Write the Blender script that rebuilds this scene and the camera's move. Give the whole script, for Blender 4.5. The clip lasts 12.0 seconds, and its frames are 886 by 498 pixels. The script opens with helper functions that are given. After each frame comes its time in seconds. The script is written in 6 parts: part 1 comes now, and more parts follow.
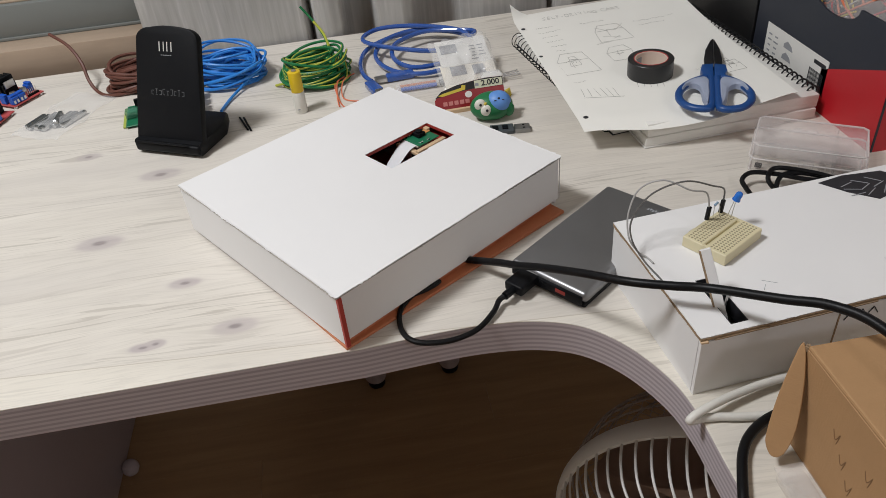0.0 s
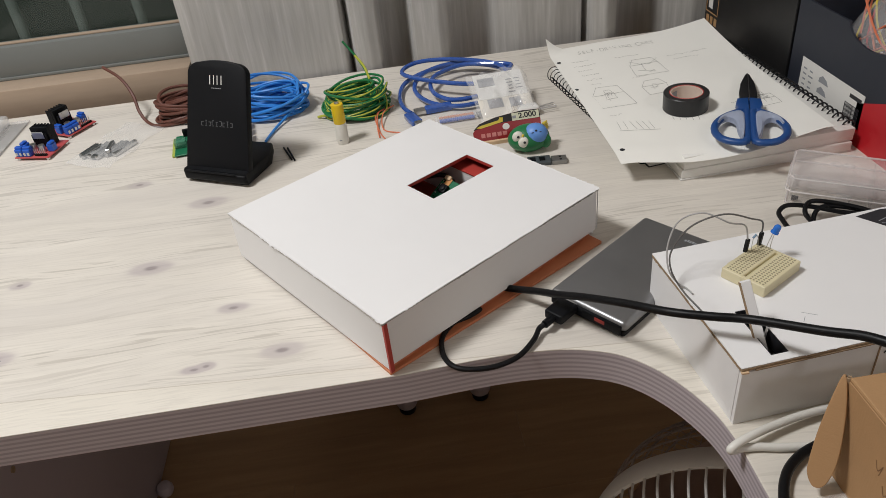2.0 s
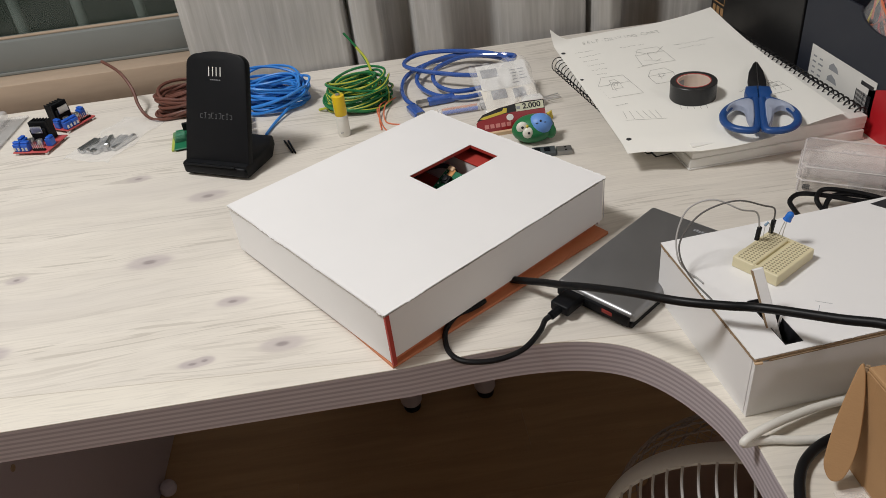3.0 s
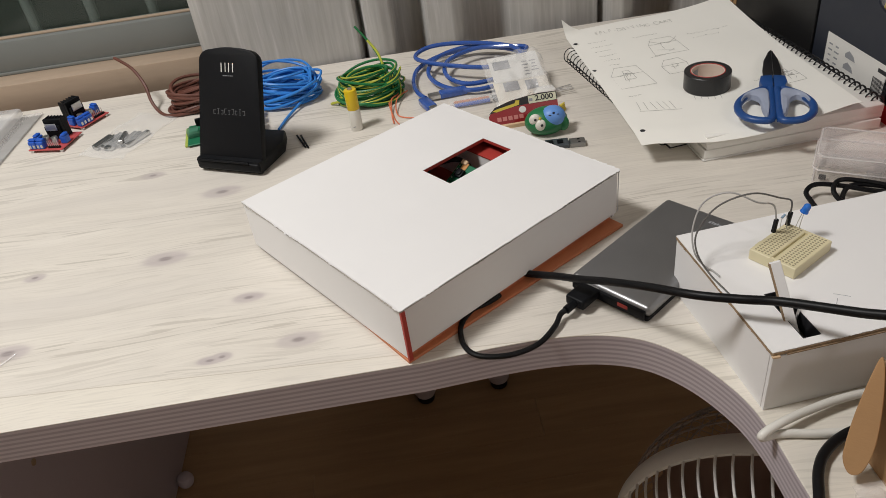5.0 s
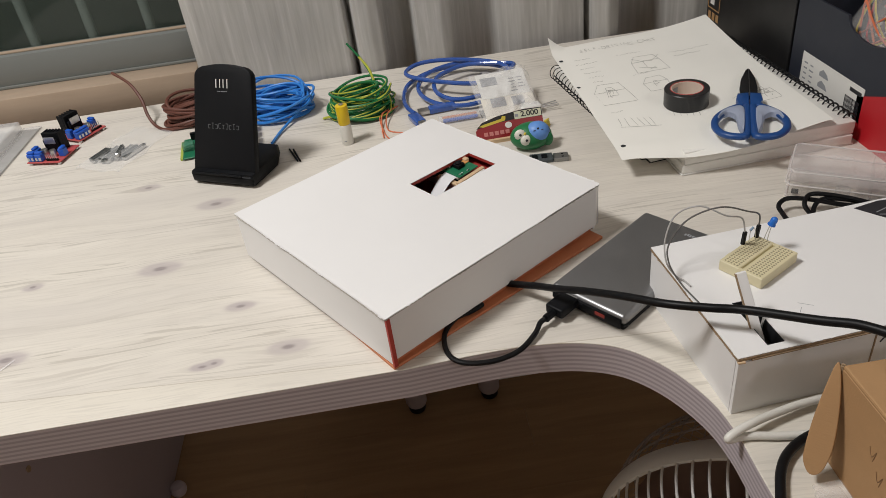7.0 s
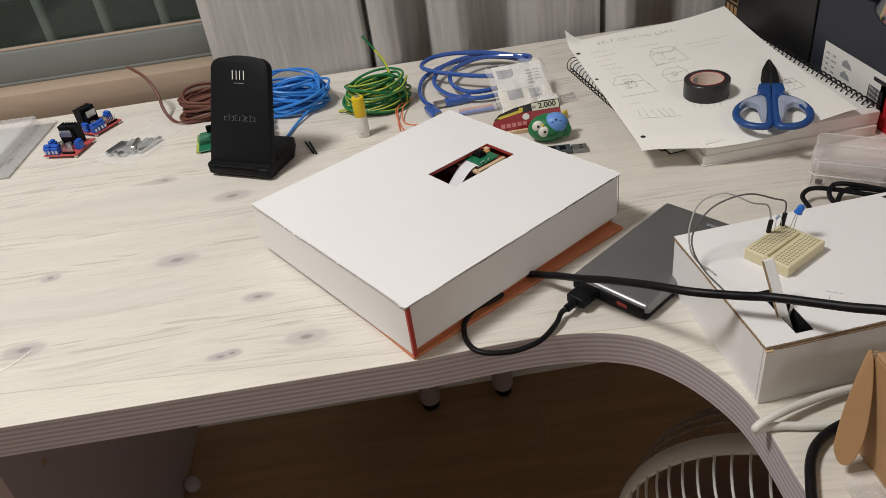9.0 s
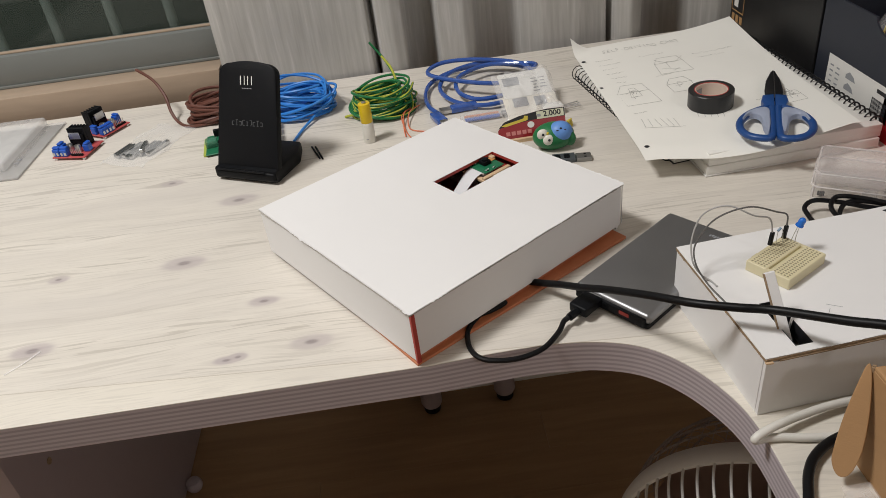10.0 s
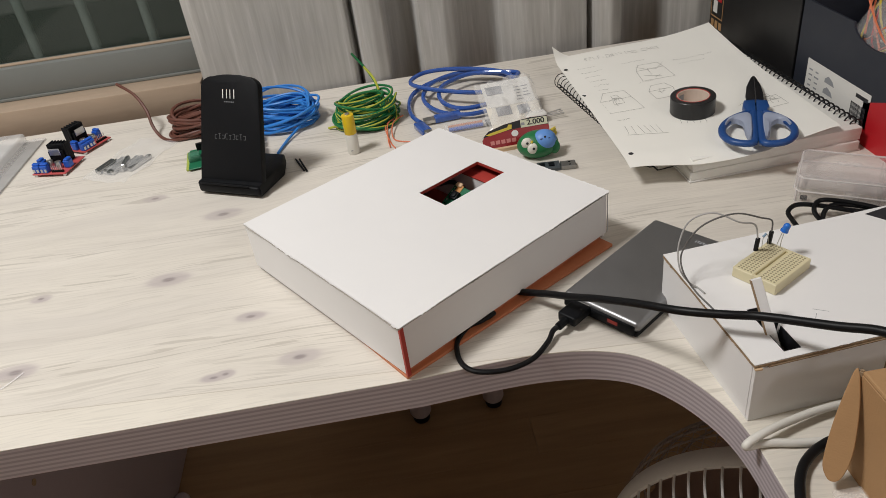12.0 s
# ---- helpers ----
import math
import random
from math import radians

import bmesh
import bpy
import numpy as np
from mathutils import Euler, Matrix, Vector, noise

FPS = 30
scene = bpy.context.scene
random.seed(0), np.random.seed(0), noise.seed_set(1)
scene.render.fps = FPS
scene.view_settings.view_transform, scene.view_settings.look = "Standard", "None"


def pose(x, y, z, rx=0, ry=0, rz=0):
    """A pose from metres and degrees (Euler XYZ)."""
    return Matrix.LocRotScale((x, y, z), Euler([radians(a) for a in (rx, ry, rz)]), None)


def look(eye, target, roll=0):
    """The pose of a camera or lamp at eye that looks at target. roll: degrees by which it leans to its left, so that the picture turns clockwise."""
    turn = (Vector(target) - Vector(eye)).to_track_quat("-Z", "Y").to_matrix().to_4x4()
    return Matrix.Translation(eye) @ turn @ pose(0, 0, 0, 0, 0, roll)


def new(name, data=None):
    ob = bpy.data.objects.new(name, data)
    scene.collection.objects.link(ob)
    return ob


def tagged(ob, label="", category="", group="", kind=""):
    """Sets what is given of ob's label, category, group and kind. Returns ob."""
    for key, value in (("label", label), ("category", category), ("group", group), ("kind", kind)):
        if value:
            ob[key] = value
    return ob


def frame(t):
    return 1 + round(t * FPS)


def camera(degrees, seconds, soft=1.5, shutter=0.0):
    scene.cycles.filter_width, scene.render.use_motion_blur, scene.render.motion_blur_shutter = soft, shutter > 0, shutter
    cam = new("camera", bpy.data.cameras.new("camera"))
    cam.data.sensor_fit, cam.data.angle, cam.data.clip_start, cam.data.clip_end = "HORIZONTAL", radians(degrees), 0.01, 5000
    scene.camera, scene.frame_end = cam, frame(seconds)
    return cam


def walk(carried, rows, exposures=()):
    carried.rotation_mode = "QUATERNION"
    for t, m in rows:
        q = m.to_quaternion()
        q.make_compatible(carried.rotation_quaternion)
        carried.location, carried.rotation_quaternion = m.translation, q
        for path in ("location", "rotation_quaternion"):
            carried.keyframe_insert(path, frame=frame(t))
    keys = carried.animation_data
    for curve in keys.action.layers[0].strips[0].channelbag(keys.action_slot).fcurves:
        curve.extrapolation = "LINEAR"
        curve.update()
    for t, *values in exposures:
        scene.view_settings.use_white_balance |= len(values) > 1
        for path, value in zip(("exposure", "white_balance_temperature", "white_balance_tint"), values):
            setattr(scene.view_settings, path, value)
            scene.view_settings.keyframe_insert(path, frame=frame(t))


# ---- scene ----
cam = camera(61.72, 12.0, soft=0.6)
ROWS = [
    (0.0, 0.2497, -0.3874, 1.0908, 52.799, 4.615, -9.009),
    (0.5, 0.2544, -0.3939, 1.0876, 53.063, 4.711, -8.583),
    (1.0, 0.2483, -0.3936, 1.0927, 53.752, 4.837, -8.045),
    (1.5, 0.2423, -0.3967, 1.1038, 54.543, 5.071, -7.475),
    (2.0, 0.2368, -0.3979, 1.1022, 55.073, 5.322, -7.026),
    (2.5, 0.2434, -0.3969, 1.1000, 55.279, 5.523, -6.915),
    (3.0, 0.2374, -0.3908, 1.0890, 55.034, 5.760, -6.916),
    (5.0, 0.2352, -0.3888, 1.0928, 54.290, 6.678, -6.526),
    (5.5, 0.2429, -0.3955, 1.0937, 54.384, 6.678, -6.631),
    (6.0, 0.2416, -0.4027, 1.0989, 54.584, 6.543, -6.763),
    (6.5, 0.2431, -0.4094, 1.1062, 54.998, 6.365, -6.783),
    (8.5, 0.2403, -0.4037, 1.0907, 55.349, 6.746, -6.381),
    (9.0, 0.2344, -0.4078, 1.0940, 55.333, 6.780, -6.047),
    (9.5, 0.2318, -0.4079, 1.0952, 55.437, 6.600, -5.640),
    (10.0, 0.2336, -0.4105, 1.1015, 55.548, 6.335, -5.471),
    (10.5, 0.2335, -0.4122, 1.0985, 55.551, 6.196, -5.508),
    (11.0, 0.2338, -0.4121, 1.1007, 55.664, 6.235, -5.557),
    (11.5, 0.2333, -0.4104, 1.1038, 55.773, 6.465, -6.097),
    (12.0, 0.2323, -0.4067, 1.1042, 55.866, 6.622, -7.097),
]
walk(cam, [(t, pose(*p)) for t, *p in ROWS], ((0.0, 0.0, 6200, 10), (1.5, 0.0, 6300, 10), (3.0, 0.0, 6430, 10), (5.0, 0.0, 6500, 10), (12.0, 0.0, 6500, 10)))

# ---- world and light ----
world = bpy.data.worlds.new("night")
world.use_nodes = True
world.node_tree.nodes["Background"].inputs[0].default_value = (0.012, 0.02, 0.018, 1)
world.node_tree.nodes["Background"].inputs[1].default_value = 0.6
scene.world = world


def area_lamp(name, m, size, watts, colour):
    d = bpy.data.lights.new(name, "AREA")
    d.shape, d.size, d.energy, d.color = "SQUARE", size, watts, colour
    ob = new(name, d)
    ob.matrix_world = m
    return ob


area_lamp("ceiling_lamp", look((-0.58, 0.0, 2.30), (-0.58, 0.0, 0)), 0.34, 27.8, (1.0, 0.985, 0.965))
area_lamp("rear_ceiling_lamp", look((1.34, -1.80, 2.30), (1.34, -1.80, 0)), 0.30, 8.5, (1.0, 0.97, 0.99))
scene.view_settings.exposure = 0.0

# ---- materials ----


class Nodes:
    """A node material with a few short ways to wire it."""

    def __init__(self, name):
        self.m = bpy.data.materials.new(name)
        self.m.use_nodes = True
        self.t = self.m.node_tree
        self.b = self.t.nodes["Principled BSDF"]

    def add(self, kind, **ins):
        n = self.t.nodes.new(kind)
        for k, v in ins.items():
            self.put(n, k, v)
        return n

    def put(self, n, k, v):
        key = k.replace("_", " ")
        sock = n.inputs[int(k[1:])] if k[0] == "i" and k[1:].isdigit() else n.inputs[key]
        if isinstance(v, bpy.types.NodeSocket):
            self.t.links.new(v, sock)
        else:
            sock.default_value = v

    def coords(self, scale=(1, 1, 1), loc=(0, 0, 0), rot=(0, 0, 0)):
        c = self.add("ShaderNodeTexCoord")
        mp = self.add("ShaderNodeMapping", Vector=c.outputs["Object"], Scale=scale, Location=loc, Rotation=rot)
        return mp.outputs[0]

    def noise(self, vec, scale, detail=4.0, rough=0.55, dist=0.0):
        return self.add("ShaderNodeTexNoise", Vector=vec, Scale=scale, Detail=detail, Roughness=rough, Distortion=dist).outputs[0]

    def ramp(self, fac, stops):
        r = self.add("ShaderNodeValToRGB", Fac=fac)
        e = r.color_ramp.elements
        while len(e) < len(stops):
            e.new(0.5)
        for el, (p, c) in zip(e, stops):
            el.position, el.color = p, (*c, 1) if len(c) == 3 else c
        return r.outputs[0]

    def math(self, op, a, b=0.0, c=0.0):
        n = self.t.nodes.new("ShaderNodeMath")
        n.operation = op
        for i, v in enumerate((a, b, c)):
            self.put(n, "i%d" % i, v)
        return n.outputs[0]

    def mix(self, fac, a, b, blend="MIX"):
        n = self.t.nodes.new("ShaderNodeMix")
        n.data_type, n.blend_type = "RGBA", blend
        for i, v in ((0, fac), (6, a), (7, b)):
            self.put(n, "i%d" % i, (*v, 1) if isinstance(v, tuple) and len(v) == 3 else v)
        return n.outputs[2]

    def bump(self, height, strength, dist=0.001):
        self.put(self.b, "Normal", self.add("ShaderNodeBump", Height=height, Strength=strength, Distance=dist).outputs[0])

    def done(self, **ins):
        for k, v in ins.items():
            self.put(self.b, k, (*v, 1) if isinstance(v, tuple) and len(v) == 3 else v)
        return self.m


def surface(name, colour, rough=0.5, metal=0.0, vary=0.12, scale=60.0, bump=0.15, stretch=(1, 1, 1), fine=900.0, **more):
    """A surface with a broad and a fine variation of its colour, and a fine relief."""
    n = Nodes(name)
    v = n.coords(stretch)
    big, small = n.noise(v, scale), n.noise(v, fine, 2.0)
    dark = tuple(c * (1 - vary) for c in colour)
    light = tuple(min(1, c * (1 + vary * 0.6)) for c in colour)
    col = n.mix(big, dark, light)
    col = n.mix(n.math("MULTIPLY", small, 0.25), col, dark)
    r = n.math("MULTIPLY_ADD", big, 0.16, rough - 0.08)
    n.bump(small, bump, 0.0004)
    return n.done(Base_Color=col, Roughness=r, Metallic=metal, **more)


def glassy(name, tint=(1, 1, 1), rough=0.03, alpha=0.25, bump=0.0):
    """Thin clear plastic: mostly see-through, with gloss and a little milkiness."""
    n = Nodes(name)
    v = n.coords()
    if bump:
        n.bump(n.noise(v, 90, 3), bump, 0.002)
    fac = n.math("MULTIPLY_ADD", n.noise(v, 40), 0.12, alpha - 0.06)
    return n.done(Base_Color=tint, Roughness=rough, Alpha=fac, IOR=1.46)


def pine():
    """White-washed pine boards printed along x, with grey knots."""
    n = Nodes("whitewashed_pine")
    tc = n.add("ShaderNodeTexCoord").outputs["Object"]
    sep = n.add("ShaderNodeSeparateXYZ", Vector=tc)
    warp = n.noise(n.coords((1.4, 5, 1)), 2.2, 2.0)
    yy = n.math("MULTIPLY_ADD", warp, 0.05, sep.outputs[1])
    knots = [(-0.001, 0.190, .0062, .0032), (0.129, 0.0475, .0052, .0026), (0.084, 0.111, .0040, .0020), (0.037, 0.300, .0062, .0032),
             (-0.048, 0.362, .0040, .0022), (0.0705, 0.0420, .0024, .0015), (0.0615, 0.0400, .0032, .0014), (-0.122, 0.193, .0030, .0018), (-0.109, 0.088, .0055, .0030), (0.62, -0.15, .0060, .0035), (-0.33, 0.2, .0060, .0040)]
    spot, ring, halo = 0.0, 0.0, 0.0
    for kx, ky, rx, ry in knots:
        dx = n.math("DIVIDE", n.math("SUBTRACT", sep.outputs[0], kx), rx)
        dy = n.math("DIVIDE", n.math("SUBTRACT", sep.outputs[1], ky), ry)
        d2 = n.math("ADD", n.math("MULTIPLY", dx, dx), n.math("MULTIPLY", dy, dy))
        spot = n.math("ADD", n.math("DIVIDE", 1.0, n.math("ADD", 1.0, n.math("MULTIPLY", d2, n.math("MULTIPLY", d2, d2)))), spot)
        dx4 = n.math("MULTIPLY", dx, 0.16)
        dy4 = n.math("MULTIPLY", dy, 0.22)
        e2 = n.math("ADD", n.math("MULTIPLY", dx4, dx4), n.math("MULTIPLY", dy4, dy4))
        up = n.math("DIVIDE", dy4, n.math("ADD", 1.0, n.math("MULTIPLY", e2, e2)))
        ring = n.math("ADD", n.math("MULTIPLY", up, -0.005), ring)
        halo = n.math("ADD", n.math("DIVIDE", 1.0, n.math("ADD", 1.0, n.math("POWER", n.math("MULTIPLY", d2, 0.09), 5.0))), halo)
    yy = n.math("ADD", yy, ring)
    vec = n.add("ShaderNodeCombineXYZ", X=n.math("MULTIPLY", sep.outputs[0], 0.05), Y=yy, Z=0.0).outputs[0]
    streak = n.noise(vec, 55, 6.0, 0.62)
    fine = n.noise(vec, 560, 3.0, 0.6)
    lines = n.noise(vec, 240, 2.5, 0.55)
    broad = n.noise(n.coords((1.5, 7, 1)), 1.6, 3.0)
    col = n.ramp(streak, [(0.26, (0.56, 0.515, 0.46)), (0.40, (0.665, 0.62, 0.555)), (0.55, (0.70, 0.655, 0.585)), (0.75, (0.745, 0.70, 0.63))])
    bundle = n.ramp(n.noise(vec, 16, 2.0, 0.5), [(0.46, (0, 0, 0)), (0.58, (1, 1, 1))])
    thin = n.math("MULTIPLY", n.ramp(lines, [(0.40, (1, 1, 1)), (0.45, (0, 0, 0))]), n.math("MULTIPLY_ADD", bundle, 0.85, 0.15))
    col = n.mix(n.math("MULTIPLY", thin, 0.72), col, (0.46, 0.42, 0.365))
    across = n.math("MULTIPLY_ADD", sep.outputs[0], 0.082, sep.outputs[1])
    front = n.math("LESS_THAN", across, 0.0285)
    seam = n.math("LESS_THAN", n.math("ABSOLUTE", n.math("SUBTRACT", across, 0.0288)), 0.0005)
    col = n.mix(n.math("MULTIPLY", front, 0.35), col, (0.80, 0.75, 0.64))
    col = n.mix(n.math("MULTIPLY", n.ramp(fine, [(0.35, (1, 1, 1)), (0.52, (0, 0, 0))]), 0.42), col, (0.55, 0.51, 0.45))
    col = n.mix(n.math("MULTIPLY", n.ramp(broad, [(0.45, (0, 0, 0)), (0.7, (1, 1, 1))]), 0.55), col, (0.60, 0.56, 0.515))
    halo.node.use_clamp = True
    col = n.mix(n.math("MULTIPLY", halo, n.math("MULTIPLY_ADD", lines, 1.0, 0.12)), col, (0.43, 0.375, 0.38))
    core = n.math("MULTIPLY", spot, n.math("MULTIPLY_ADD", fine, 0.9, 0.35))
    core.node.use_clamp = True
    col = n.mix(n.math("MULTIPLY", core, 0.9), col, (0.235, 0.20, 0.20))
    col = n.mix(n.math("MULTIPLY", seam, 0.55), col, (0.44, 0.38, 0.30))
    n.bump(fine, 0.12, 0.0003)
    return n.done(Base_Color=col, Roughness=n.math("MULTIPLY_ADD", streak, 0.2, 0.38))


def striped_edge():
    """Grey edge band with fine dark stripes that run round the desk."""
    n = Nodes("striped_edge_band")
    tc = n.add("ShaderNodeTexCoord").outputs["Object"]
    z = n.add("ShaderNodeSeparateXYZ", Vector=tc).outputs[2]
    f = n.math("FRACT", n.math("MULTIPLY", z, 1 / 0.0044))
    line = n.ramp(f, [(0.30, (0, 0, 0)), (0.44, (1, 1, 1)), (0.78, (1, 1, 1)), (0.92, (0, 0, 0))])
    wob = n.noise(n.coords((4, 4, 60)), 8, 3)
    base = n.mix(wob, (0.47, 0.415, 0.445), (0.56, 0.505, 0.535))
    return n.done(Base_Color=n.mix(n.math("MULTIPLY", line, 0.48), base, (0.17, 0.15, 0.16)), Roughness=0.45)


def laminate():
    n = Nodes("brown_wood_laminate")
    v = n.coords((1.2, 14, 1))
    g = n.noise(v, 3.0, 6, 0.6, 0.4)
    f = n.noise(n.coords((3, 120, 1)), 6, 3)
    col = n.ramp(g, [(0.3, (0.26, 0.15, 0.072)), (0.55, (0.36, 0.22, 0.108)), (0.75, (0.44, 0.28, 0.145))])
    rnd = n.add("ShaderNodeObjectInfo").outputs["Random"]
    col = n.mix(n.math("MULTIPLY", rnd, 0.35), col, (0.24, 0.14, 0.07))
    col = n.mix(n.math("MULTIPLY", f, 0.3), col, (0.17, 0.095, 0.045))
    n.bump(f, 0.1, 0.0005)
    return n.done(Base_Color=col, Roughness=0.32)


def cloth():
    n = Nodes("grey_curtain_cloth")
    slub = n.noise(n.coords((1, 1, 0.06)), 160, 3, 0.6)
    weave = n.noise(n.coords((1, 1, 0.5)), 1500, 2)
    broad = n.noise(n.coords((1, 1, 0.15)), 14, 3)
    col = n.ramp(slub, [(0.3, (0.36, 0.345, 0.32)), (0.6, (0.46, 0.445, 0.42)), (0.8, (0.60, 0.58, 0.56))])
    col = n.mix(n.math("MULTIPLY", broad, 0.4), col, (0.40, 0.385, 0.36))
    n.bump(weave, 0.3, 0.0005)
    return n.done(Base_Color=col, Roughness=0.8, Sheen_Weight=0.3)


def cardboard(name, colour):
    n = Nodes(name)
    flute = n.noise(n.coords((1, 90, 1)), 4, 3)
    spots = n.noise(n.coords(), 38, 5, 0.65)
    fib = n.noise(n.coords(), 700, 2)
    d = tuple(c * 0.8 for c in colour)
    col = n.mix(spots, d, colour)
    col = n.mix(n.math("MULTIPLY", flute, 0.25), col, d)
    n.bump(n.math("ADD", flute, fib), 0.2, 0.0006)
    return n.done(Base_Color=col, Roughness=0.75)


PINE, EDGE, FLOOR, CURTAIN = pine(), striped_edge(), laminate(), cloth()
WALL = surface("wall_paint", (0.72, 0.69, 0.64), 0.8, scale=6, vary=0.06)
RED_DEEP = surface("deep_red_lining", (0.42, 0.04, 0.03), 0.6, vary=0.2, scale=40)
CEIL = surface("ceiling_paint", (0.8, 0.79, 0.76), 0.85, scale=4, vary=0.04)
WHITE_BOARD = surface("white_foam_board", (0.80, 0.79, 0.785), 0.55, vary=0.035, scale=14, bump=0.06)
TORN = surface("torn_board_edge", (0.62, 0.58, 0.52), 0.9, vary=0.5, scale=300, bump=0.8)
BROWN_EDGE = surface("corrugated_edge", (0.36, 0.25, 0.15), 0.85, vary=0.5, scale=260, bump=0.8)
RED_BOARD = surface("red_brown_board", (0.46, 0.055, 0.04), 0.6, vary=0.2, scale=40)
ORANGE_BOARD = surface("orange_board", (0.62, 0.22, 0.10), 0.6, vary=0.18, scale=40)
BLACK = surface("black_matte_plastic", (0.005, 0.0055, 0.007), 0.5, vary=0.2, scale=80, Specular_IOR_Level=0.16)
RUBBER = surface("black_cable_rubber", (0.005, 0.005, 0.006), 0.42, vary=0.25, scale=120, Specular_IOR_Level=0.22)
GREY_METAL = surface("dark_grey_aluminium", (0.27, 0.27, 0.275), 0.36, 0.8, vary=0.06, scale=60, fine=1600)
PALE_PLASTIC = surface("white_plastic", (0.74, 0.73, 0.70), 0.4, vary=0.06)
STEEL = surface("steel", (0.62, 0.62, 0.62), 0.3, 1.0, vary=0.1)
CARD = cardboard("brown_cardboard", (0.44, 0.255, 0.118))
PAPER = surface("drawing_paper", (0.87, 0.855, 0.80), 0.8, vary=0.05, scale=12, bump=0.1)
PAGES = surface("page_edges", (0.83, 0.815, 0.77), 0.85, vary=0.12, scale=60, stretch=(1, 1, 60))
PENCIL = surface("pencil", (0.34, 0.33, 0.31), 0.7, vary=0.3)
INK = surface("ink", (0.02, 0.02, 0.025), 0.6)
NAVY = surface("navy_shoebox_card", (0.018, 0.022, 0.035), 0.5, vary=0.15, scale=30)
RED = surface("red_shoebox_card", (0.50, 0.012, 0.02), 0.45, vary=0.12, scale=30)
DARK_CARD = surface("black_shoebox_card", (0.008, 0.008, 0.009), 0.45, vary=0.2, scale=30)
TRIM = surface("wood_trim", (0.42, 0.32, 0.235), 0.4, vary=0.2, scale=12, stretch=(1, 8, 8))
FRAME = surface("grey_window_frame", (0.18, 0.19, 0.18), 0.4, vary=0.06, scale=10)
RAIL = surface("pale_green_railing", (0.42, 0.50, 0.45), 0.5, vary=0.15, scale=30)
LEG = surface("lilac_grey_panel", (0.36, 0.295, 0.30), 0.5, vary=0.06, scale=8)
# green-black tint at half alpha: the reflected veil is put into the colour
WINDOW_GLASS = glassy("window_glass", (0.045, 0.060, 0.050), 0.06, 0.52)
YARD_WALL = surface("yard_wall_render", (0.30, 0.30, 0.28), 0.9, vary=0.15, scale=5)
OUTSIDE = surface("dark_yard", (0.03, 0.045, 0.038), 0.9, vary=0.4, scale=4)

# ---- building helpers ----


def bm_box(sx, sy, sz, at=(0, 0, 0), bevel=0.0, seg=2, bm=None, rz=0.0):
    """A box with its base's middle at `at`."""
    tmp = bmesh.new()
    bmesh.ops.create_cube(tmp, size=1)
    bmesh.ops.scale(tmp, vec=(sx, sy, sz), verts=tmp.verts)
    if bevel:
        bmesh.ops.bevel(tmp, geom=tmp.edges[:], offset=bevel, segments=seg, affect="EDGES", profile=0.5)
    bmesh.ops.transform(tmp, matrix=pose(at[0], at[1], at[2] + sz / 2, 0, 0, rz), verts=tmp.verts)
    return joined(bm, tmp)


def joined(bm, tmp):
    if bm is None:
        return tmp
    me = bpy.data.meshes.new("tmp")
    tmp.to_mesh(me)
    tmp.free()
    bm.from_mesh(me)
    bpy.data.meshes.remove(me)
    return bm


def bm_cyl(r, h, at=(0, 0, 0), seg=32, bevel=0.0, r2=None, m=None, bm=None):
    """An upright cylinder with its base's middle at `at`."""
    tmp = bmesh.new()
    bmesh.ops.create_cone(tmp, cap_ends=True, segments=seg, radius1=r, radius2=r if r2 is None else r2, depth=h)
    bmesh.ops.translate(tmp, vec=(0, 0, h / 2), verts=tmp.verts)
    if bevel:
        rims = [e for e in tmp.edges if abs(e.verts[0].co.z - e.verts[1].co.z) < 1e-6]
        bmesh.ops.bevel(tmp, geom=rims, offset=bevel, segments=2, affect="EDGES", profile=0.5)
    bmesh.ops.transform(tmp, matrix=(m or Matrix()), verts=tmp.verts)
    bmesh.ops.translate(tmp, vec=at, verts=tmp.verts)
    return joined(bm, tmp)


def bm_ball(rx, ry, rz, at=(0, 0, 0), seg=24, bm=None):
    tmp = bmesh.new()
    bmesh.ops.create_uvsphere(tmp, u_segments=seg, v_segments=seg // 2, radius=1)
    bmesh.ops.transform(tmp, matrix=Matrix.Translation(at) @ Matrix.Diagonal((rx, ry, rz, 1)), verts=tmp.verts)
    return joined(bm, tmp)


def bm_prism(points, z0, z1, bevel=0.0, bm=None):
    """A flat outline raised from z0 to z1."""
    tmp = bmesh.new()
    f = tmp.faces.new([tmp.verts.new((x, y, z0)) for x, y in points])
    ret = bmesh.ops.extrude_face_region(tmp, geom=[f])
    bmesh.ops.translate(tmp, vec=(0, 0, z1 - z0), verts=[v for v in ret["geom"] if isinstance(v, bmesh.types.BMVert)])
    bmesh.ops.recalc_face_normals(tmp, faces=tmp.faces[:])
    if bevel:
        bmesh.ops.bevel(tmp, geom=[e for e in tmp.edges if abs(e.verts[0].co.z - e.verts[1].co.z) < 1e-6], offset=bevel, segments=2, affect="EDGES", profile=0.5)
    return joined(bm, tmp)


def smooth_path(points, per=6, closed=False):
    """A Catmull-Rom line through the points."""
    p = [Vector(q) for q in points]
    n, out = len(p), []
    for i in range(n if closed else n - 1):
        a, b, c, d = (p[(i + k) % n] if closed else p[min(max(i + k, 0), n - 1)] for k in (-1, 0, 1, 2))
        for s in range(per):
            t = s / per
            out.append(0.5 * (2 * b + (c - a) * t + (2 * a - 5 * b + 4 * c - d) * t * t + (3 * b - a - 3 * c + d) * t ** 3))
    if not closed:
        out.append(p[-1])
    return out


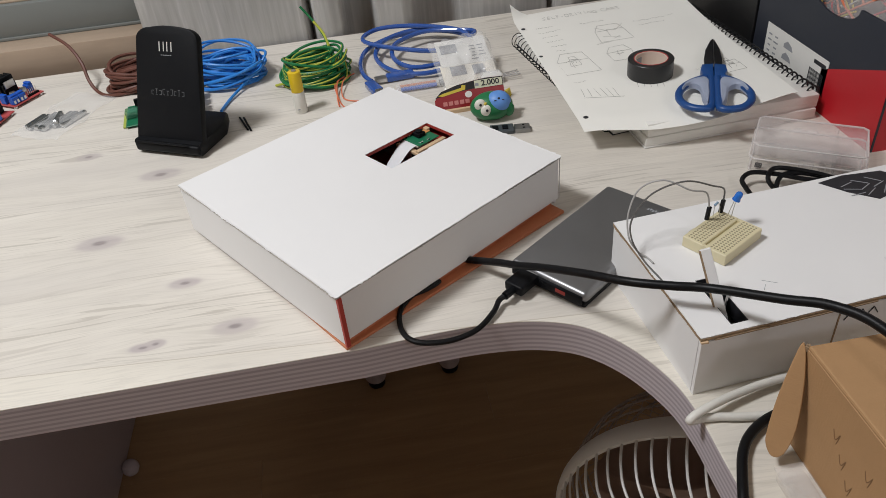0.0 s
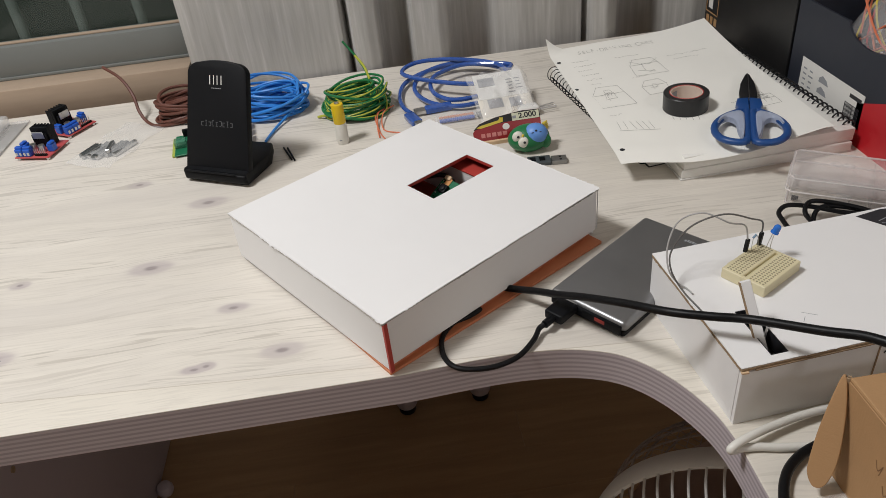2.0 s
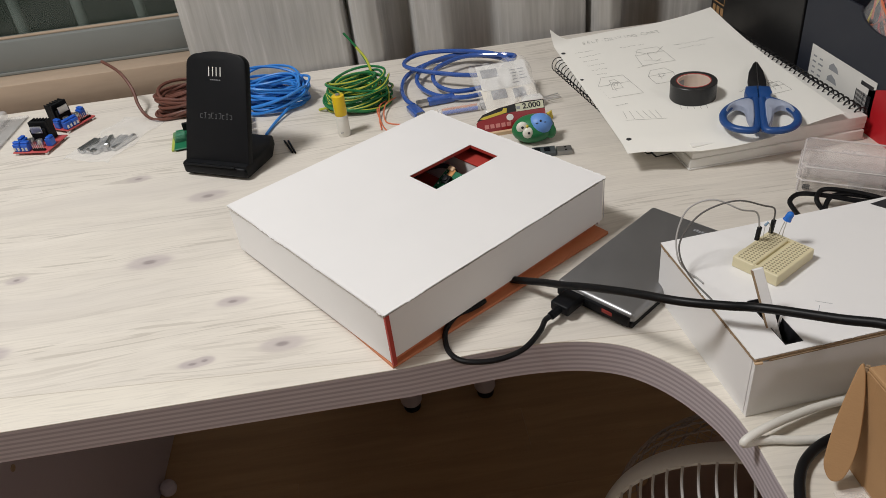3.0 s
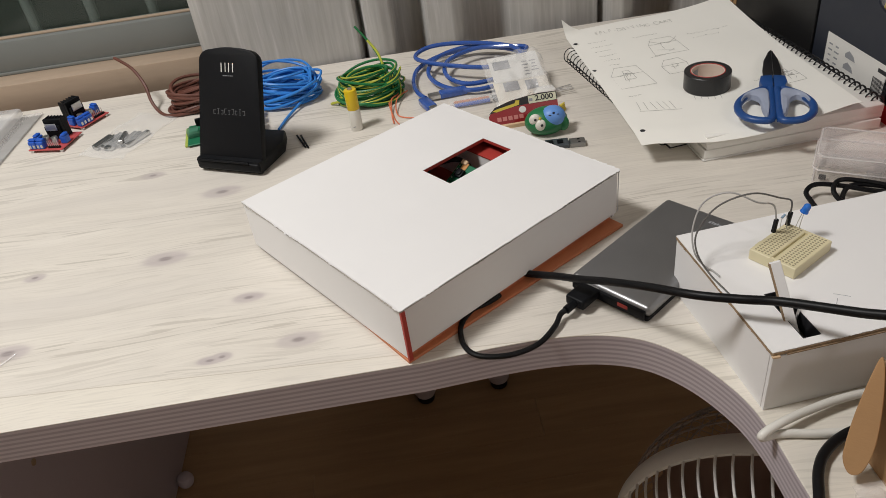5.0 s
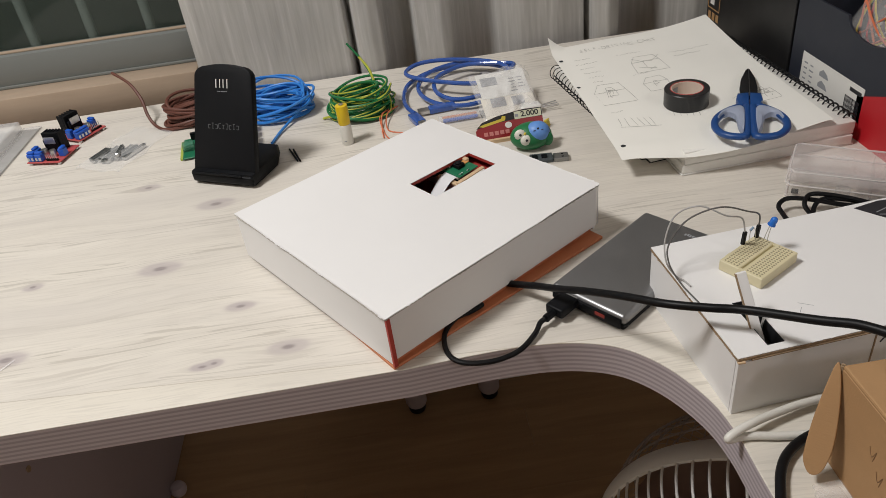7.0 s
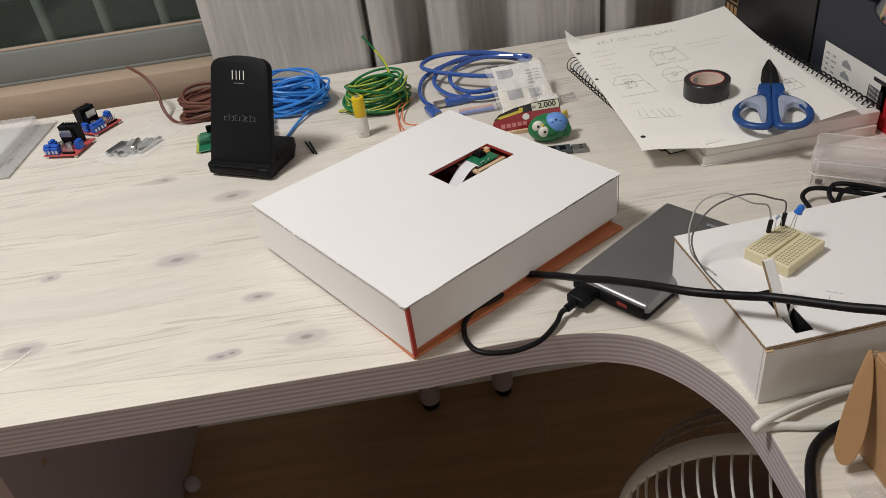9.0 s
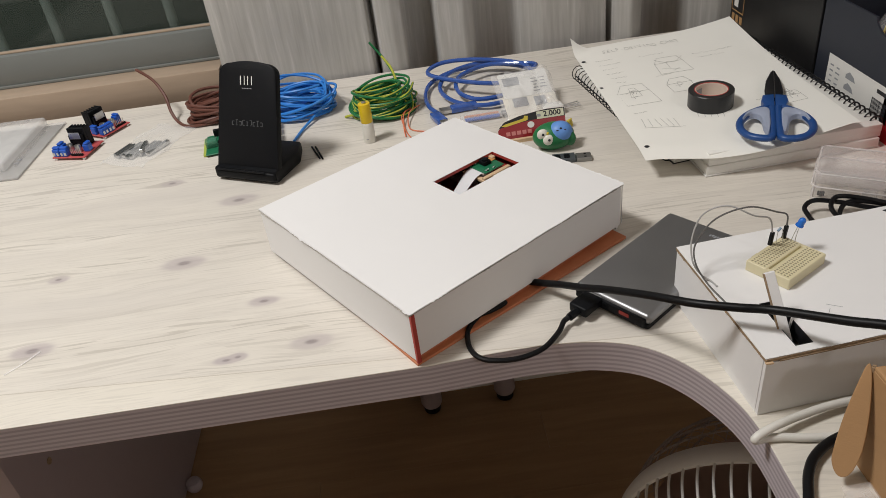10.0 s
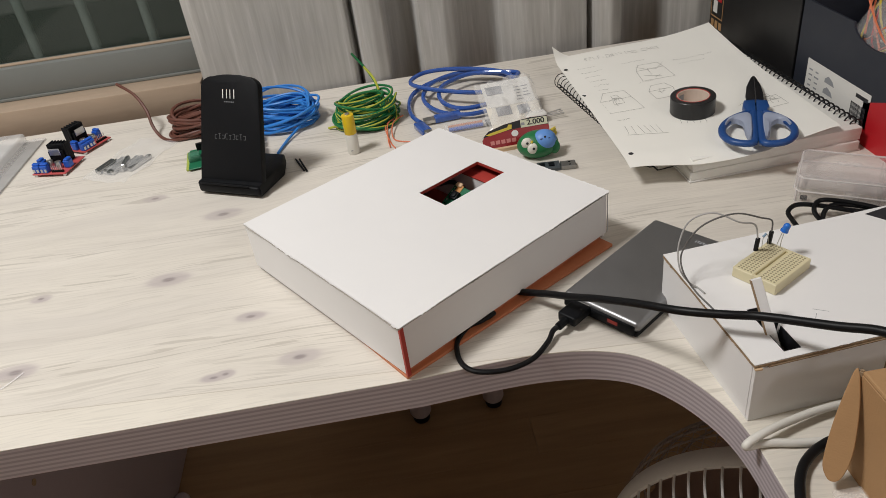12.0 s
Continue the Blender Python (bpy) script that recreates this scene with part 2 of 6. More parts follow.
def bm_tube(path, r, seg=8, bm=None, closed=False, flat=1.0):
    """A round wire along a line of points; flat squeezes it in the z direction."""
    tmp = bmesh.new()
    path = [Vector(q) for q in path]
    n = len(path)
    rings, side = [], None
    for i, c in enumerate(path):
        d = (path[(i + 1) % n] - path[i - 1]) if closed or 0 < i < n - 1 else (path[min(i + 1, n - 1)] - path[max(i - 1, 0)])
        d.normalize()
        if side is None:
            side = d.orthogonal()
        side = (side - d * side.dot(d)).normalized()
        up = d.cross(side)
        ring = []
        for k in range(seg):
            a = 2 * math.pi * k / seg
            off = side * math.cos(a) * r + up * math.sin(a) * r
            off.z *= flat
            ring.append(tmp.verts.new(c + off))
        rings.append(ring)
    for i in range(n if closed else n - 1):
        a, b = rings[i], rings[(i + 1) % n]
        if closed and i == n - 1:
            k0 = min(range(seg), key=lambda k: (b[k].co - a[0].co).length)
            b = b[k0:] + b[:k0]
        for k in range(seg):
            tmp.faces.new((a[k], a[(k + 1) % seg], b[(k + 1) % seg], b[k]))
    if not closed:
        tmp.faces.new(rings[0][::-1])
        tmp.faces.new(rings[-1])
    bmesh.ops.recalc_face_normals(tmp, faces=tmp.faces[:])
    return joined(bm, tmp)


def mesh_of(name, bm, material, smooth=True):
    me = bpy.data.meshes.new(name)
    bm.to_mesh(me)
    bm.free()
    me.materials.append(material)
    if smooth:
        me.shade_smooth()
        me.set_sharp_from_angle(angle=radians(35))
    return me


def part(name, bm, material, parent, label="", at=None, smooth=True):
    ob = new(name, mesh_of(name, bm, material, smooth))
    ob.parent = parent
    if at is not None:
        ob.matrix_basis = at
    return tagged(ob, label)


def thing(name, m, label, category, group="", kind=""):
    ob = new(name)
    ob.empty_display_size = 0.02
    ob.matrix_basis = m
    return tagged(ob, label, category, group, kind)


def single(name, bm, material, m, label, category, group="", kind="", smooth=True):
    ob = new(name, mesh_of(name, bm, material, smooth))
    ob.matrix_basis = m
    return tagged(ob, label, category, group, kind)


def structure(name, bm, material, label, category, smooth=False):
    return single(name, bm, material, Matrix(), label, category, kind="structure", smooth=smooth)


def lettering(name, words, size, material, parent, at, label="", thin=0.0):
    """Raised flat lettering in the built-in font."""
    cu = bpy.data.curves.new(name, "FONT")
    cu.body, cu.size, cu.extrude, cu.align_x, cu.align_y = words, size, 0.00006, "CENTER", "CENTER"
    cu.offset = -thin
    tmp = new(name + "_tmp", cu)
    me = bpy.data.meshes.new_from_object(tmp.evaluated_get(bpy.context.evaluated_depsgraph_get()))
    bpy.data.objects.remove(tmp)
    bpy.data.curves.remove(cu)
    me.materials.clear()
    me.materials.append(material)
    ob = new(name, me)
    ob.parent, ob.matrix_basis = parent, at
    return tagged(ob, label)


TOP = 0.72

# ---- the room ----
RAIL_X, RAIL_STEP = -0.2295, 0.0945
XL, XR, YB, YW, ZC = -1.9, 1.9, -2.3, 0.66, 2.35


def shell(bm, off):
    """Give an open sheet a second side, shifted by off, and close its rim."""
    ret = bmesh.ops.duplicate(bm, geom=bm.verts[:] + bm.edges[:] + bm.faces[:])
    two = ret["geom"]
    bmesh.ops.translate(bm, vec=off, verts=[v for v in two if isinstance(v, bmesh.types.BMVert)])
    rim = [e for e in bm.edges if e.is_boundary]
    bmesh.ops.bridge_loops(bm, edges=rim)
    bmesh.ops.recalc_face_normals(bm, faces=bm.faces[:])


def planks():
    """Laminate floor: boards along x, each a piece of its own."""
    base = structure("floor", bm_box(XR - XL + 0.2, YW - YB + 0.2, 0.1, ((XL + XR) / 2, (YB + YW) / 2, -0.106)), FLOOR, "brown wood laminate floor in long boards", "floor")
    me = mesh_of("plank", bm_box(1.1997, 0.0932, 0.008, (0, 0, -0.008), 0.0003, 1), FLOOR, False)
    row, y = 0, YB + 0.05
    while y < YW:
        x = XL - 0.6 + (0.2 + row * 0.43) % 1.2
        while x < XR + 0.6:
            if XL + 0.55 < x < XR - 0.55:
                ob = new("plank", me)
                ob.parent, ob.matrix_basis = base, pose(x, y, 0)
            x += 1.2
        y += 0.0935
        row += 1


def room():
    t = 0.12
    # back wall round the window opening x -1.3..0.75, z 0.75..2.0
    b = bm_box(XR - XL, t, 0.742, ((XL + XR) / 2, YW + t / 2 + 0.03, 0))
    bm_box(XR - XL, t, ZC - 2.0, ((XL + XR) / 2, YW + t / 2 + 0.03, 2.0), bm=b)
    bm_box(-1.3 - XL, t, 1.258, ((XL - 1.3) / 2, YW + t / 2 + 0.03, 0.742), bm=b)
    bm_box(XR - 0.75, t, 1.258, ((XR + 0.75) / 2, YW + t / 2 + 0.03, 0.742), bm=b)
    structure("wall_north", b, WALL, "painted wall with a wide window opening above the desk", "wall")
    structure("wall_west", bm_box(t, YW - YB + 0.2, ZC, (XL - t / 2, (YB + YW) / 2, 0)), WALL, "plain painted side wall", "wall")
    structure("wall_east", bm_box(t, YW - YB + 0.2, ZC, (XR + t / 2, (YB + YW) / 2, 0)), WALL, "plain painted side wall", "wall")
    structure("wall_south", bm_box(XR - XL, t, ZC, ((XL + XR) / 2, YB - t / 2, 0)), WALL, "plain painted rear wall", "wall")
    structure("ceiling", bm_box(XR - XL + 0.3, YW - YB + 0.5, 0.1, ((XL + XR) / 2, (YB + YW) / 2, ZC)), CEIL, "plain white ceiling", "ceiling")
    # window
    w = thing("window_1", Matrix(), "sliding window with a grey frame and dark night behind", "window", kind="structure")
    part("window_sill", bm_box(1.27, 0.045, 0.05, (-0.665, 0.6675, 0.70), 0.002), TRIM, w, "brown wood sill board")
    f = bm_box(2.05, 0.034, 0.046, (-0.275, 0.707, 0.7505), 0.002)
    part("lower_frame", f, FRAME, w)
    part("frame_bead", bm_box(2.05, 0.008, 0.003, (-0.275, 0.704, 0.7965), 0.001), TRIM, w, "tan bead along the frame")
    part("frame_gasket", bm_box(2.05, 0.004, 0.004, (-0.275, 0.6885, 0.7502), 0.0008), FRAME, w)
    part("upper_frame", bm_box(2.05, 0.034, 0.05, (-0.275, 0.707, 1.95), 0.002), FRAME, w)
    for x in (-1.28, 0.06, 0.73):
        part("side_frame", bm_box(0.05, 0.03, 1.148, (x, 0.707, 0.80), 0.002), FRAME, w)
    pane = part("pane", bm_box(2.0, 0.004, 1.15, (-0.275, 0.716, 0.798)), WINDOW_GLASS, w)
    pane.visible_shadow = False
    # outside
    structure("backdrop", bm_box(8, 0.05, 6, (0, 4.0, -2.5)), OUTSIDE, "dark night yard behind the window", "backdrop")
    structure("garden_wall", bm_box(7.0, 0.12, 1.1, (-0.6, 1.36, 0.738), 0.004), YARD_WALL, "pale grey ledge wall beyond the railing", "wall")
    r = thing("railing", pose(0, 0.86, 0.55), "pale green metal railing outside the window at night", "railing")
    part("bottom_rail", bm_box(2.6, 0.04, 0.04, (-0.2, 0, 0), 0.003), RAIL, r)
    part("top_rail", bm_box(2.6, 0.04, 0.04, (-0.2, 0, 0.62), 0.003), RAIL, r)
    for i in range(20):
        part("bar", bm_cyl(0.008, 0.60, (RAIL_X + (i - 12) * RAIL_STEP, 0, 0.03), 12), RAIL, r)


def curtain():
    """Hanging pleats: the fold line is given along x, and sways a little downwards."""
    bm = bmesh.new()
    xs = np.linspace(-0.02, 0.80, 420)
    # (x, y) turning points of the folds
    turn = [(-0.02, .630), (-0.01, .625), (0.05, .6235), (0.10, .626), (0.19, .624), (0.1938, .628), (0.1958, .670), (0.1985, .670), (0.2003, .627), (0.225, .621), (0.244, .627), (0.2475, .668), (0.256, .684),
            (0.280, .684), (0.2885, .680), (0.2915, .627), (0.33, .622), (0.345, .629), (0.353, .664), (0.37, .682), (0.402, .682), (0.414, .656), (0.44, .640), (0.49, .637), (0.5335, .646), (0.5360, .682), (0.5390, .682),
            (0.5415, .629), (0.560, .621), (0.578, .630), (0.588, .670), (0.60, .684), (0.648, .684), (0.664, .658), (0.70, .640), (0.75, .642), (0.80, .65)]
    tx, ty = zip(*turn)
    y = np.interp(xs, tx, ty)
    k = np.exp(-np.linspace(-1.5, 1.5, 5) ** 2)
    y = np.convolve(np.pad(y, 2, mode="edge"), k / k.sum(), "valid")
    zs = np.linspace(0.60, 2.28, 30)
    grid = []
    for j, z in enumerate(zs):
        sway = 0.004 * math.sin(z * 2.3)
        grid.append([bm.verts.new((x + sway * math.sin(x * 14), yy + 0.002 * math.sin(z * 9 + x * 40), z)) for x, yy in zip(xs, y)])
    for a, b in zip(grid, grid[1:]):
        for i in range(len(a) - 1):
            bm.faces.new((a[i], a[i + 1], b[i + 1], b[i]))
    shell(bm, (0, 0.0012, 0))
    single("curtain", bm, CURTAIN, Matrix(), "grey pleated cloth curtain hanging behind the desk", "curtain")
    single("curtain_rail", bm_tube([(-1.3, 0.635, 2.30), (0.9, 0.635, 2.30)], 0.012, 12), STEEL, Matrix(), "slim metal curtain rail under the ceiling", "curtain rail")


def desk_outline():
    pts = [(-0.46, 0.0), (0.22, 0.0)]
    # a gentle swell, then the round inner corner
    bend = [(0.22, 0, 0), (0.28, 0.0035, 0), (0.318, 0.003, 0), (0.352, -0.0025, 0), (0.381, -0.016, 0), (0.4035, -0.041, 0), (0.419, -0.074, 0), (0.4245, -0.104, 0), (0.4245, -0.14, 0)]
    pts += [(v.x, v.y) for v in smooth_path(bend, 6)[1:]]
    pts += [(0.4245, -0.9), (1.05, -0.9), (1.05, 0.618), (-0.46, 0.618)]
    return pts


PANEL_X, PANEL_Y, CAM_Y, CAM_Z = -0.281, 0.190, 0.261, 0.412


def desk():
    d = thing("desk", pose(0, 0, 0), "corner desk with whitewashed pine top and striped grey edge", "desk")
    o = desk_outline()
    bm = bm_prism(o, TOP - 0.0295, TOP - 0.0012)
    part("edge_band", bm, EDGE, d, "grey striped edge band", smooth=False)
    part("tabletop", bm_prism(o, TOP - 0.0012, TOP, 0.0005), PINE, d, "whitewashed pine with grey knots", smooth=False)
    # side panel leg down to the floor, with a small round foot beside it
    part("side_panel", bm_box(0.026, 0.495, 0.684, (PANEL_X - 0.013, PANEL_Y + 0.2475, 0.006), 0.0012), LEG, d, "lilac-grey leg panel")
    part("foot", bm_cyl(0.015, 0.026, (PANEL_X + 0.014, 0.535, 0.0), 24, 0.010), LEG, d, "small round foot")
    part("cam_cover", bm_cyl(0.0045, 0.0012, (0, 0, 0), 16, m=pose(0, 0, 0, 0, 90)), BROWN_EDGE, d, "brown screw cover", Matrix.Translation((PANEL_X, CAM_Y, CAM_Z)))
    for x, y in ((0.192, 0.648), (0.340, 0.655)):
        rl = part("rear_leg", bm_cyl(0.021, 0.675, (x, y, 0.015), 24, 0.008), LEG, d, "round rear leg")
        part("glide", bm_cyl(0.017, 0.016, (x, y, 0.0), 20, 0.004), RUBBER, rl)
    for y in (0.05, 0.55):
        part("leg", bm_box(0.05, 0.05, 0.69, (1.0, y - 0.03, 0), 0.004), LEG, d)
    part("leg", bm_box(0.05, 0.05, 0.69, (1.0, -0.86, 0), 0.004), LEG, d)
    part("leg", bm_box(0.05, 0.05, 0.69, (0.50, -0.86, 0), 0.004), LEG, d)


# ---- the white boxes ----
U = math.degrees(math.atan2(0.1353, 0.1935))      # turn of the first box
BX, BY = 0.2450, 0.1596                            # its middle


def ragged(p0, p1, out, seed, reach=0.0022, curl=0.0012, n=260, inner=0.0012, calm=0.45):
    """A strip of torn paper lying along an edge: straight inside, uneven outside, curling a little."""
    p0, p1, out = Vector(p0), Vector(p1), Vector(out)
    bm, rows = bmesh.new(), []
    for i in range(n + 1):
        k = i / n
        c = p0.lerp(p1, k)
        a = noise.noise((k * 7, seed, 0.0))
        b = abs(noise.noise((k * 60, seed, 3.0))) + 0.5 * abs(noise.noise((k * 150, seed, 5.0)))
        w = reach * (0.06 + 0.12 * b + 1.5 * b * max(0.0, a + 0.12 - calm * 0.3))
        up = curl * (noise.noise((k * 24, seed, 7.0)) + 0.2)
        rows.append([bm.verts.new(c - out * inner - Vector((0, 0, 0.0006))), bm.verts.new(c), bm.verts.new(c + out * w + Vector((0, 0, max(-0.0012, up) * (w / reach))))])
    for a, b in zip(rows, rows[1:]):
        for i in range(2):
            bm.faces.new((a[i], a[i + 1], b[i + 1], b[i]))
    shell(bm, (0, 0, -0.0003))
    return bm


def control_box():
    W2, D2 = 0.2361, 0.2224
    b = thing("project_box", pose(BX, BY, TOP, 0, 0, U), "shallow white foam board box with a cut window in its lid", "box")
    # base plate sticks out a little
    part("base_plate", bm_box(0.2315, 0.2205, 0.0028, (0.11575, 0.11025, 0.0), 0.0004), ORANGE_BOARD, b, "orange board base", pose(-0.1185, -0.1110, 0, 0, 0, -2.6), False)
    z0, zt = 0.0085, 0.0493
    # walls: white sheets; red board shows at the corner and inside
    t = 0.003
    part("front_wall", bm_box(W2 - 0.004, t, zt - z0, (0.001, -D2 / 2 + t / 2, z0), 0.0004), WHITE_BOARD, b, smooth=False)
    part("back_wall", bm_box(W2 - 0.004, t, zt - 0.003, (0, D2 / 2 - t / 2, 0.003), 0.0004), WHITE_BOARD, b, smooth=False)
    part("left_wall", bm_box(t, D2, zt - 0.0045, (-W2 / 2 + t / 2, 0, 0.0045), 0.0004), WHITE_BOARD, b, smooth=False)
    part("right_wall", bm_box(t, D2 - 2 * t, zt - 0.003, (W2 / 2 - t / 2, 0, 0.003), 0.0004), WHITE_BOARD, b, smooth=False)
    part("front_strip", bm_box(W2 - 0.012, 0.002, 0.012, (0.0, -D2 / 2 + 0.0045, 0.003)), ORANGE_BOARD, b, "orange strip along the bottom", smooth=False)
    part("corner_strip", bm_box(0.0034, 0.0022, zt - 0.004, (-W2 / 2 + 0.0012, -D2 / 2 - 0.0004, 0.0035)), RED_BOARD, b, "bare red edge at the corner", smooth=False)
    part("inner_board", bm_box(W2 - 0.012, 0.002, zt - 0.008, (0, D2 / 2 - 0.0045, 0.004)), RED_BOARD, b, "red inside lining", smooth=False)
    part("inner_board", bm_box(0.002, D2 - 0.016, zt - 0.008, (W2 / 2 - 0.0045, 0, 0.004)), RED_BOARD, b, "red inside lining", smooth=False)
    part("inner_board", bm_box(W2 - 0.014, D2 - 0.014, 0.0012, (0, 0, 0.0032)), RED_BOARD, b, "red inside floor", smooth=False)
    # raised inner platform beside the swinging arm
    part("platform", bm_box(0.030, 0.150, 0.0335, (0.0952, 0.020, 0.0045), 0.0003, 1), WHITE_BOARD, b, "white inner platform", smooth=False)
    part("platform_top", bm_box(0.0325, 0.152, 0.0009, (0.0958, 0.020, 0.0381)), RED_DEEP, b, "red board on the platform", smooth=False)
    # lid with the window cut through
    hx0, hx1, hy0, hy1 = HOLE
    lid = bmesh.new()
    X, Y = (-W2 / 2 - 0.0008, hx0, hx1, W2 / 2 + 0.0008), (-D2 / 2 - 0.0008, hy0, hy1, D2 / 2 + 0.0008)
    vs = [[lid.verts.new((x, y, zt + 0.0007)) for x in X] for y in Y]
    fs = [lid.faces.new((vs[j][i], vs[j][i + 1], vs[j + 1][i + 1], vs[j + 1][i])) for j in range(3) for i in range(3) if (i, j) != (1, 1)]
    ret = bmesh.ops.extrude_face_region(lid, geom=fs)
    bmesh.ops.translate(lid, vec=(0, 0, 0.0005), verts=[v for v in ret["geom"] if isinstance(v, bmesh.types.BMVert)])
    bmesh.ops.recalc_face_normals(lid, faces=lid.faces[:])
    part("lid", lid, WHITE_BOARD, b, "white lid with a cut window", smooth=False)
    lining = bmesh.new()
    X, Y = (-W2 / 2 + 0.006, hx0, hx1, W2 / 2 - 0.006), (-D2 / 2 + 0.006, hy0, hy1, D2 / 2 - 0.006)
    vs = [[lining.verts.new((x, y, zt - 0.0022)) for x in X] for y in Y]
    fs = [lining.faces.new((vs[j][i], vs[j][i + 1], vs[j + 1][i + 1], vs[j + 1][i])) for j in range(3) for i in range(3) if (i, j) != (1, 1)]
    ret = bmesh.ops.extrude_face_region(lining, geom=fs)
    bmesh.ops.translate(lining, vec=(0, 0, 0.0028), verts=[v for v in ret["geom"] if isinstance(v, bmesh.types.BMVert)])
    bmesh.ops.recalc_face_normals(lining, faces=lining.faces[:])
    part("lid_lining", lining, RED_DEEP, b, "deep red underside of the lid", smooth=False)
    # torn paper along the lid's cut edges, a bare seam below it
    x, y, z = W2 / 2 + 0.0006, D2 / 2 + 0.0006, zt + 0.00135
    for k, (p, q, o) in enumerate((((-x, -y, z), (x, -y, z), (0, -1, 0)), ((-x, y, z), (-x, -y, z), (-1, 0, 0)), ((x, -y, z), (x, y, z), (1, 0, 0)))):
        part("torn_edge", ragged(p, q, o, 3.3 + k * 5.1, (0.0048, 0.0030, 0.0036)[k]), WHITE_BOARD, b, "frayed torn paper edge")
        part("torn_core", ragged((p[0], p[1], zt - 0.0002), (q[0], q[1], zt - 0.0002), o, 9.7 + k * 2.3, 0.0026, 0.0006, 260, 0.001, 0.0), TORN, b, "grey torn board core")
    part("torn_corner", ragged((W2 / 2 + 0.0004, -D2 / 2 - 0.0002, 0.010), (W2 / 2 + 0.0004, -D2 / 2 - 0.0002, zt - 0.001), (1, 0, 0), 21.0, 0.0030, 0.0, 80, 0.001), WHITE_BOARD, b, "frayed corner of the wall")
    return b


def second_box():
    a = 4.5
    b = thing("cart_box", pose(0.427, -0.0925, TOP, 0, 0, a), "white foam board box with a lever slot in its lid", "box")
    W2, D2, H = 0.30, 0.128, 0.0465
    t = 0.003
    part("left_wall", bm_box(t, D2 - t - 0.001, H, (t / 2 + 0.0006, D2 / 2 + t / 2 + 0.0005, 0), 0.0002), WHITE_BOARD, b, smooth=False)
    part("front_wall", bm_box(W2, t, H - 0.001, (W2 / 2 + 0.0006, t / 2 + 0.0006, 0), 0.0002), WHITE_BOARD, b, smooth=False)
    part("back_wall", bm_box(W2 - t, t, H, (W2 / 2 + t / 2 + 0.0008, D2 - t / 2, 0), 0.0004), WHITE_BOARD, b, smooth=False)
    part("right_wall", bm_box(t, D2 - 2 * t, H, (W2 - t / 2, D2 / 2, 0), 0.0004), WHITE_BOARD, b, smooth=False)
    # lid with a slot
    sx0, sx1, sy0, sy1 = 0.0225, 0.0345, 0.0065, 0.0500
    X, Y = (0.0, sx0, sx1, W2), (0.001, sy0, sy1, D2)
    lids = {}
    for layer, z, t2 in (("lid", H + 0.0022, 0.0008), ("lid_core", H + 0.0004, 0.0018)):
        lid = bmesh.new()
        vs = [[lid.verts.new((x, y - 0.0006 * (layer == "lid_core" and y < 0.002), z)) for x in X] for y in Y]
        fs = [lid.faces.new((vs[j][i], vs[j][i + 1], vs[j + 1][i + 1], vs[j + 1][i])) for j in range(3) for i in range(3) if (i, j) != (1, 1)]
        ret = bmesh.ops.extrude_face_region(lid, geom=fs)
        bmesh.ops.translate(lid, vec=(0, 0, t2), verts=[v for v in ret["geom"] if isinstance(v, bmesh.types.BMVert)])
        bmesh.ops.recalc_face_normals(lid, faces=lid.faces[:])
        lids[layer] = lid
    part("lid", lids["lid"], WHITE_BOARD, b, "white lid with a narrow slot", smooth=False)
    # black strips added inside the slot, standing in for its shaded depth
    lining = bm_box(0.0004, sy1 - sy0, 0.012, (sx0 + 0.0004, (sy0 + sy1) / 2, H - 0.009))
    bm_box(0.0004, sy1 - sy0, 0.012, (sx1 - 0.0004, (sy0 + sy1) / 2, H - 0.009), bm=lining)
    bm_box(sx1 - sx0 - 0.002, 0.0004, 0.012, ((sx0 + sx1) / 2, sy1 - 0.0004, H - 0.009), bm=lining)
    part("slot_lining", lining, INK, b, "black strips that stand in for the slot's dark inside", smooth=False)
    part("lid_core", lids["lid_core"], BROWN_EDGE, b, "bare brown corrugated core", smooth=False)
    for k, (p, q, o, w) in enumerate((((0.0, 0.001, H + 0.00305), (0.24, 0.001, H + 0.00305), (0, -1, 0), 0.0030), ((0.0, D2, H + 0.00305), (0.0, 0.001, H + 0.00305), (-1, 0, 0), 0.0016))):
        part("torn_edge", ragged(p, q, o, 31.0 + k * 4.4, w, 0.0008), WHITE_BOARD, b, "uneven cut paper edge")
        part("torn_core", ragged((p[0], p[1], H + 0.0006), (q[0], q[1], H + 0.0006), o, 40.0 + k * 3.1, w * 1.1, 0.001, 260, 0.001, 0.0), BROWN_EDGE, b, "bare brown corrugated edge")
    part("corner_foam", bm_box(0.005, 0.0026, 0.0016, (0.0022, 0.0004, H - 0.0010), 0.0006, 2, rz=-8), PALE_WOOD, b, "torn tan corner of the board")
    # thin brown strip, added for the shaded gap below the lid's edge
    part("dark_gap", bm_box(0.110, 0.0010, 0.0009, (0.064, 0.0003, H - 0.0005)), BROWN_EDGE, b, "brown strip standing in for the shaded gap under the lid", smooth=False)
    return b


# window of the first lid, in the box's own frame
HOLE = (0.0158, 0.0905, -0.0138, 0.0227)

